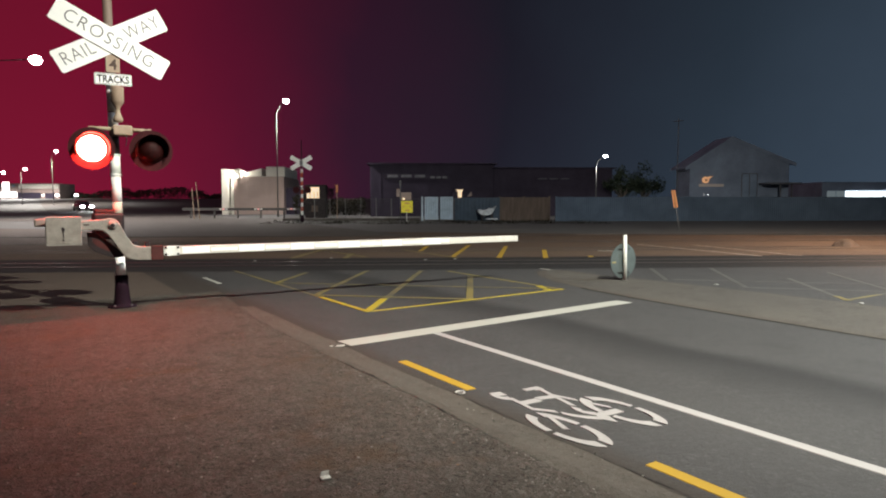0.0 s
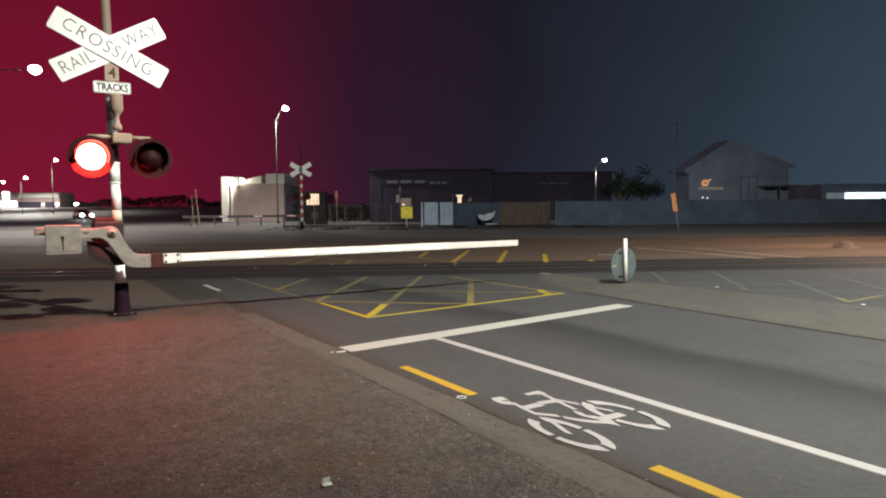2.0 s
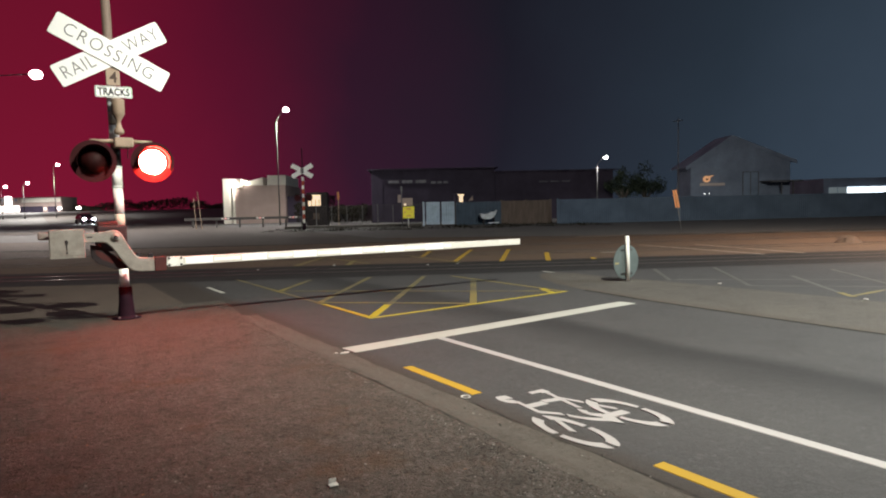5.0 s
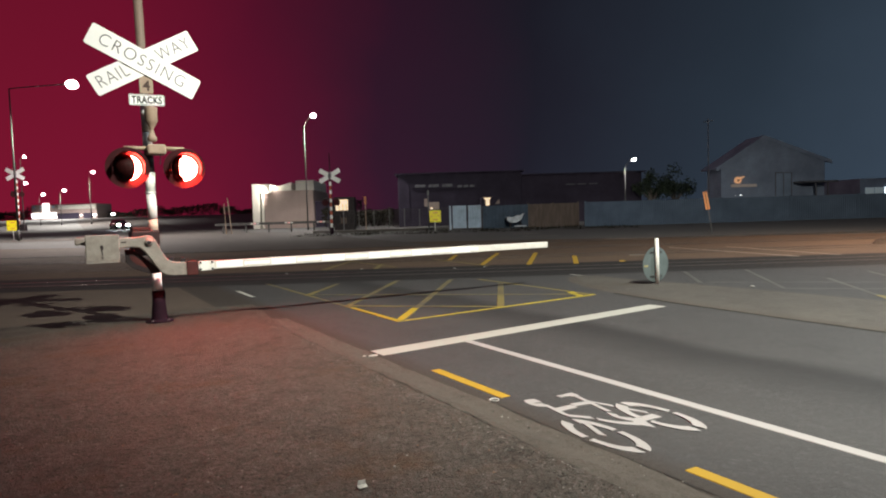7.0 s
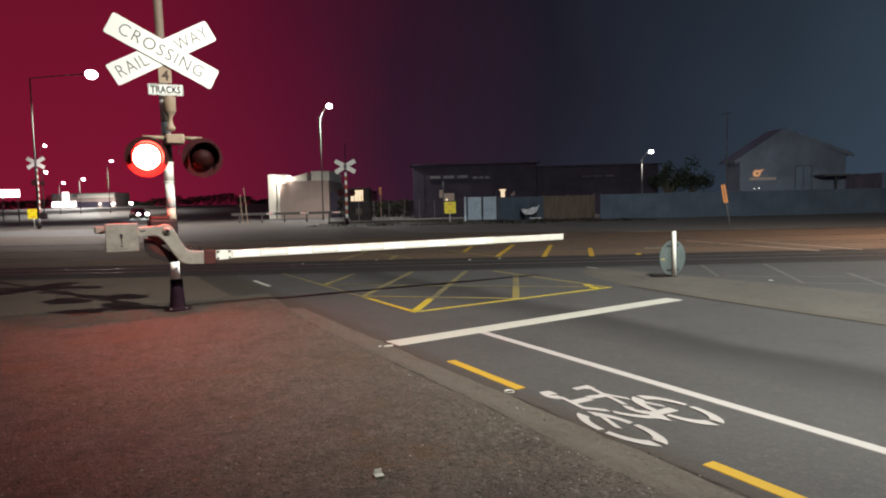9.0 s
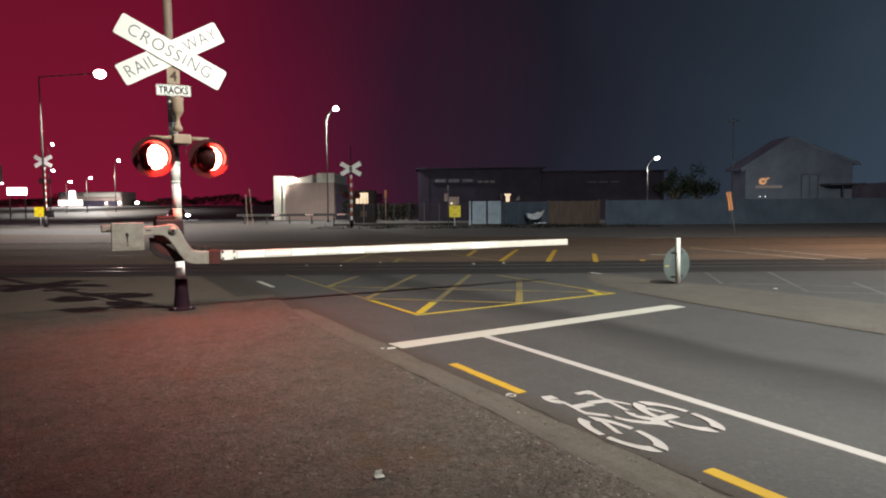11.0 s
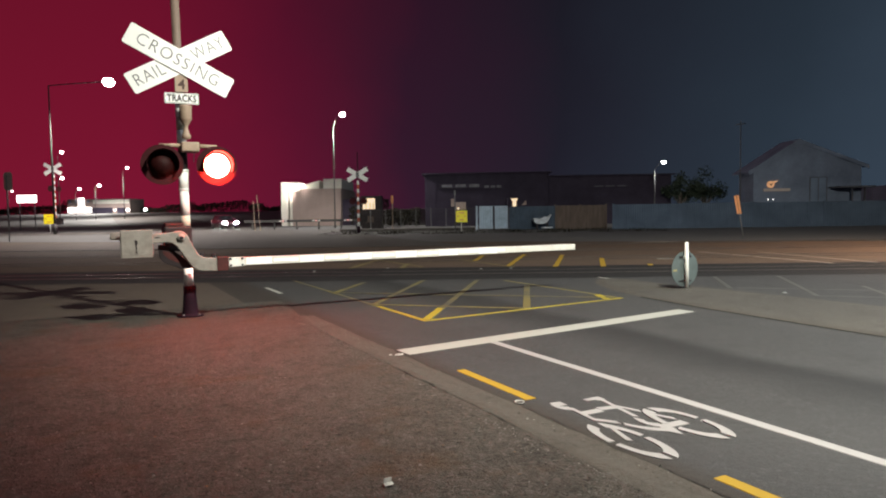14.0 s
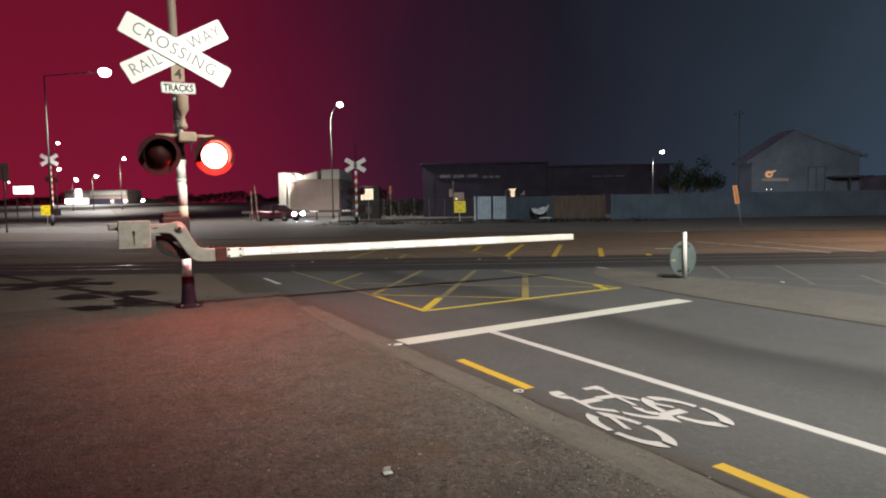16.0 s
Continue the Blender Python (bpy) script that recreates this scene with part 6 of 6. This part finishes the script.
def build_grass():
    rnd = random.Random(11)
    bm = bmesh.new()
    for i in range(5200):
        u, d = rnd.uniform(-9, 14), rnd.uniform(42.0, 47.0)
        clump = noise.noise((u * 0.6, d * 0.6, 5))
        if rnd.random() > 0.45 + clump:
            continue
        h = rnd.uniform(0.05, 0.16) * (1.0 + 1.3 * max(clump, 0))
        a = rnd.uniform(0, 6.28)
        p = tf(u, d, rise(d) - 0.02)
        w = Vector((math.cos(a), math.sin(a), 0)) * 0.02
        tip = p + Vector((rnd.uniform(-0.08, 0.08), rnd.uniform(-0.08, 0.08), h))
        bm.faces.new([bm.verts.new(q) for q in (p - w, p + w, tip)])
    tagged(part("grass", bm, M["grass"]), "dry dark grass tufts before the fences", "grass", kind="stuff")
    # low dark bushes along the far rise
    bm = bmesh.new()
    for i in range(16000):
        u = rnd.uniform(-150, -18)
        top = 2.3 + 2.4 * noise.noise(Vector((u * 0.09, 3.0, 0))) + 1.3 * noise.noise(Vector((u * 0.4, 7.0, 0)))
        if top < 0.5:
            continue
        d = 178 + rnd.uniform(-3, 3)
        p = tf(u, d, rise(d) + top * rnd.uniform(0.0, 1.0) ** 0.7)
        s = rnd.uniform(0.14, 0.34)
        m = Matrix.Translation(p) @ Euler((rnd.uniform(0, 6.28), rnd.uniform(0, 6.28), 0)).to_matrix().to_4x4()
        bm.faces.new([bm.verts.new(m @ Vector(q)) for q in ((-s, 0, 0), (0, -s * 0.5, 0), (s, 0, 0), (0, s * 0.5, 0))])
    tagged(part("bushes", bm, M["foliage"]), "dark low bushes along the far rise", "bushes", kind="stuff")
    bm = bmesh.new()
    heap = tf(16.3, 22.6)
    lathe(bm, ((0.46, -0.02), (0.36, 0.10), (0.25, 0.19), (0.13, 0.25), (0.02, 0.265)), 22, (heap.x, heap.y, 0))
    for v in bm.verts:
        v.co += Vector((noise.noise(v.co * 3.0), noise.noise(v.co * 3.0 + Vector((5, 0, 0))), 0.5 * noise.noise(v.co * 4.0))) * 0.07
    for i in range(700):
        a, r = rnd.uniform(0, 6.28), rnd.uniform(0, 1) ** 0.5
        p = tf(16.3 + 0.44 * r * math.cos(a), 22.6 + 0.4 * r * math.sin(a), 0.27 * (1 - r * r) * rnd.uniform(0.5, 1.0))
        s = rnd.uniform(0.012, 0.028)
        m = Matrix.Translation(p) @ Euler((rnd.uniform(0, 6), rnd.uniform(0, 6), 0)).to_matrix().to_4x4()
        bm.faces.new([bm.verts.new(m @ Vector(q)) for q in ((-s, -s, 0), (s, -s * 0.6, 0), (s * 0.7, s, 0), (-s, s * 0.8, 0))])
    tagged(part("gravel_heap", bm, M["yard"]), "small heap of brown gravel and weeds", "gravel", kind="stuff")


build_grass()


# ---- the car ----
def build_car():
    c = thing("car", (0, 0, 0), "dark maroon sedan with its headlights on", "car")
    # stations along the body: y from the nose, half width, sill, belt
    prof = [(-2.18, 0.62, 0.38, 0.60), (-2.08, 0.76, 0.26, 0.70), (-1.75, 0.83, 0.22, 0.78), (-0.95, 0.86, 0.20, 0.90), (0.2, 0.87, 0.20, 0.93), (1.3, 0.86, 0.22, 0.95), (1.95, 0.82, 0.26, 0.94), (2.15, 0.74, 0.34, 0.86)]
    bm = bmesh.new()
    prev = None
    for y, w, lo, hi in prof:
        ring = [bm.verts.new(p) for p in ((-w * 0.9, y, lo), (-w, y, lo + 0.12), (-w, y, hi - 0.12), (-w * 0.88, y, hi), (w * 0.88, y, hi), (w, y, hi - 0.12), (w, y, lo + 0.12), (w * 0.9, y, lo))]
        if prev:
            for i in range(8):
                bm.faces.new((prev[i], prev[(i + 1) % 8], ring[(i + 1) % 8], ring[i]))
        else:
            bm.faces.new(ring)
        prev = ring
    bm.faces.new(prev)
    body = part("body", bm, M["car_paint"], c, "", True)
    bm = bmesh.new()
    prev = None
    for y, w, z in ((-0.95, 0.74, 0.885), (-0.25, 0.62, 1.38), (0.3, 0.62, 1.43), (0.95, 0.60, 1.40), (1.65, 0.72, 0.94)):
        ring = [bm.verts.new(p) for p in ((-0.76, y, 0.88), (-w, y, z), (w, y, z), (0.76, y, 0.88))]
        if prev:
            for i in range(4):
                bm.faces.new((prev[i], prev[(i + 1) % 4], ring[(i + 1) % 4], ring[i]))
        else:
            bm.faces.new(ring)
        prev = ring
    bm.faces.new(prev)
    part("cabin_glass", bm, M["car_glass"], c, "dark windows")
    bm = bmesh.new()
    slab(bm, [(-0.3, 1.385), (0.3, 1.445), (1.0, 1.41), (1.0, 1.385), (0.3, 1.42), (-0.25, 1.36)], "x", -0.62, 0.62)
    part("roof", bm, M["car_paint"], c)
    for x in (-0.62, 0.62):
        for ya, za, yb, zb in ((-0.98, 0.89, -0.26, 1.39), (0.32, 0.92, 0.32, 1.43), (1.66, 0.94, 0.97, 1.40)):
            bm = bmesh.new()
            s = 0.13 if x > 0 else -0.13
            rod(bm, (x + s, ya, za), (x, yb, zb), 0.035, seg=6)
            part("pillar", bm, M["car_paint"], c)
        bm = bmesh.new()
        box(bm, (x * 1.5 - 0.09, -0.78, 0.93), (x * 1.5 + 0.09, -0.66, 1.05), 0.02)
        part("mirror", bm, M["car_paint"], c)
    for x in (-0.60, 0.60):
        bm = bmesh.new()
        lathe(bm, ((0.03, -0.06), (0.19, 0.0), (0.16, 0.06)), 16, (x, -2.17, 0.62), Matrix.Rotation(radians(90), 4, "X"))
        bmesh.ops.scale(bm, vec=(1.15, 1.0, 0.68), space=Matrix.Translation((-x, 0, -0.62)), verts=bm.verts)
        part("headlight", bm, M["headlight"], c, "bright white headlight", True)
    bm = bmesh.new()
    box(bm, (-0.42, -2.2, 0.36), (0.42, -2.15, 0.54), 0.02)
    part("grille", bm, M["dark_steel"], c)
    for x in (-0.62, 0.62):
        bm = bmesh.new()
        box(bm, (x - 0.14, 2.12, 0.68), (x + 0.14, 2.17, 0.82), 0.02)
        part("tail_light", bm, M["red_self_lit"], c)
    wheels = []
    for x in (-0.78, 0.78):
        for y in (-1.36, 1.32):
            w = new("wheel")
            w.empty_display_size = 0.1
            w.parent = c
            w.location = (x, y, 0.31)
            bm = bmesh.new()
            lathe(bm, ((0.20, -0.1), (0.30, -0.1), (0.31, -0.06), (0.31, 0.06), (0.30, 0.1), (0.20, 0.1)), 24, turn=Matrix.Rotation(radians(90), 4, "Y"))
            part("tyre", bm, M["tyre"], w, "", True)
            bm = bmesh.new()
            lathe(bm, ((0.05, -0.105), (0.205, -0.09), (0.205, 0.09), (0.05, 0.105)), 20, turn=Matrix.Rotation(radians(90), 4, "Y"))
            part("rim", bm, M["rim"], w)
            for k in range(5):
                a = 2 * math.pi * k / 5
                bm = bmesh.new()
                side = 0.106 if x > 0 else -0.106
                rod(bm, (side, 0.08 * math.cos(a), 0.08 * math.sin(a)), (side, 0.19 * math.cos(a), 0.19 * math.sin(a)), 0.028, seg=6)
                part("spoke_gap", bm, M["dark_steel"], w)
            wheels.append(w)
    return c, wheels


CAR, WHEELS = build_car()

# seconds, place of the headlights (u, d), heading in degrees
DRIVE = [
    (0.0, -44.7, 95.6, 11), (4.0, -44.6, 95.3, 11), (8.0, -44.5, 95.1, 11), (9.2, -43.6, 94.0, 11), (10.2, -39.0, 88.8, 11), (11.6, -31.8, 80.0, 8), (12.0, -30.7, 78.0, 5), (12.5, -28.75, 75.0, 3),
    (13.2, -26.1, 71.0, 3), (13.6, -24.6, 69.0, 5), (14.0, -23.3, 66.7, 8), (14.5, -21.5, 64.0, 15), (15.0, -18.85, 60.0, 24), (15.5, -16.15, 57.0, 31), (15.8, -14.45, 55.4, 35), (16.0, -13.05, 54.3, 38),
]


def beat_time(k):
    """Seconds of the k-th change of the lamps, in beats of 0.33 s, two of them a little early."""
    return 0.10 + 0.33 * k - (0.04 if k in (27, 36) else 0.0)


def flash_rows(place, lit_first):
    """Turns of a lens: lit half forward (0) or backward (180); the lamp coming on leads the one going off."""
    lit, angle = lit_first, 0.0 if lit_first else 180.0
    rows = [(0.0, pose(*place, 0, 0, angle))]
    beat = 0
    while beat_time(beat) < 16.2:
        goal = 180.0 if lit else 0.0
        first = round((beat_time(beat) - 0.056) * FPS)
        for k in range(4):
            t = (first + k) / FPS
            if rows[-1][0] + 0.02 < t <= 16.0:
                rows.append((t, pose(*place, 0, 0, angle + (goal - angle) * k / 3)))
        angle, lit, beat = goal, not lit, beat + 1
    if rows[-1][0] < 16.0:
        rows.append((16.0, rows[-1][1]))
    return rows


def motions():
    rows, spin, travel, last = [], [], 0.0, None
    for t, u, d, head in DRIVE:
        a = radians(head)
        nose = tf(u, d, 0)
        mid = nose - Vector((math.sin(a), -math.cos(a), 0)) * 2.17
        rows.append((t, pose(mid.x, mid.y, on_ground(mid.x, mid.y) + 0.012, 0, 0, head)))
        if last:
            gone = (mid - last[1]).length
            n = max(1, int(gone / 0.31 / radians(60)) + 1)
            for k in range(1, n + 1):
                spin.append((last[0] + (t - last[0]) * k / n, (travel + gone * k / n) / 0.31))
            travel += gone
        else:
            spin.append((t, 0.0))
        last = (t, mid)
    walk(CAR, rows)
    for w in WHEELS:
        x, y, z = w.location
        walk(w, [(t, pose(x, y, z, math.degrees(a), 0, 0)) for t, a in spin])
    for lens, first in zip(LENSES, (True, False)):
        walk(lens, flash_rows(tuple(lens.location), first))


motions()
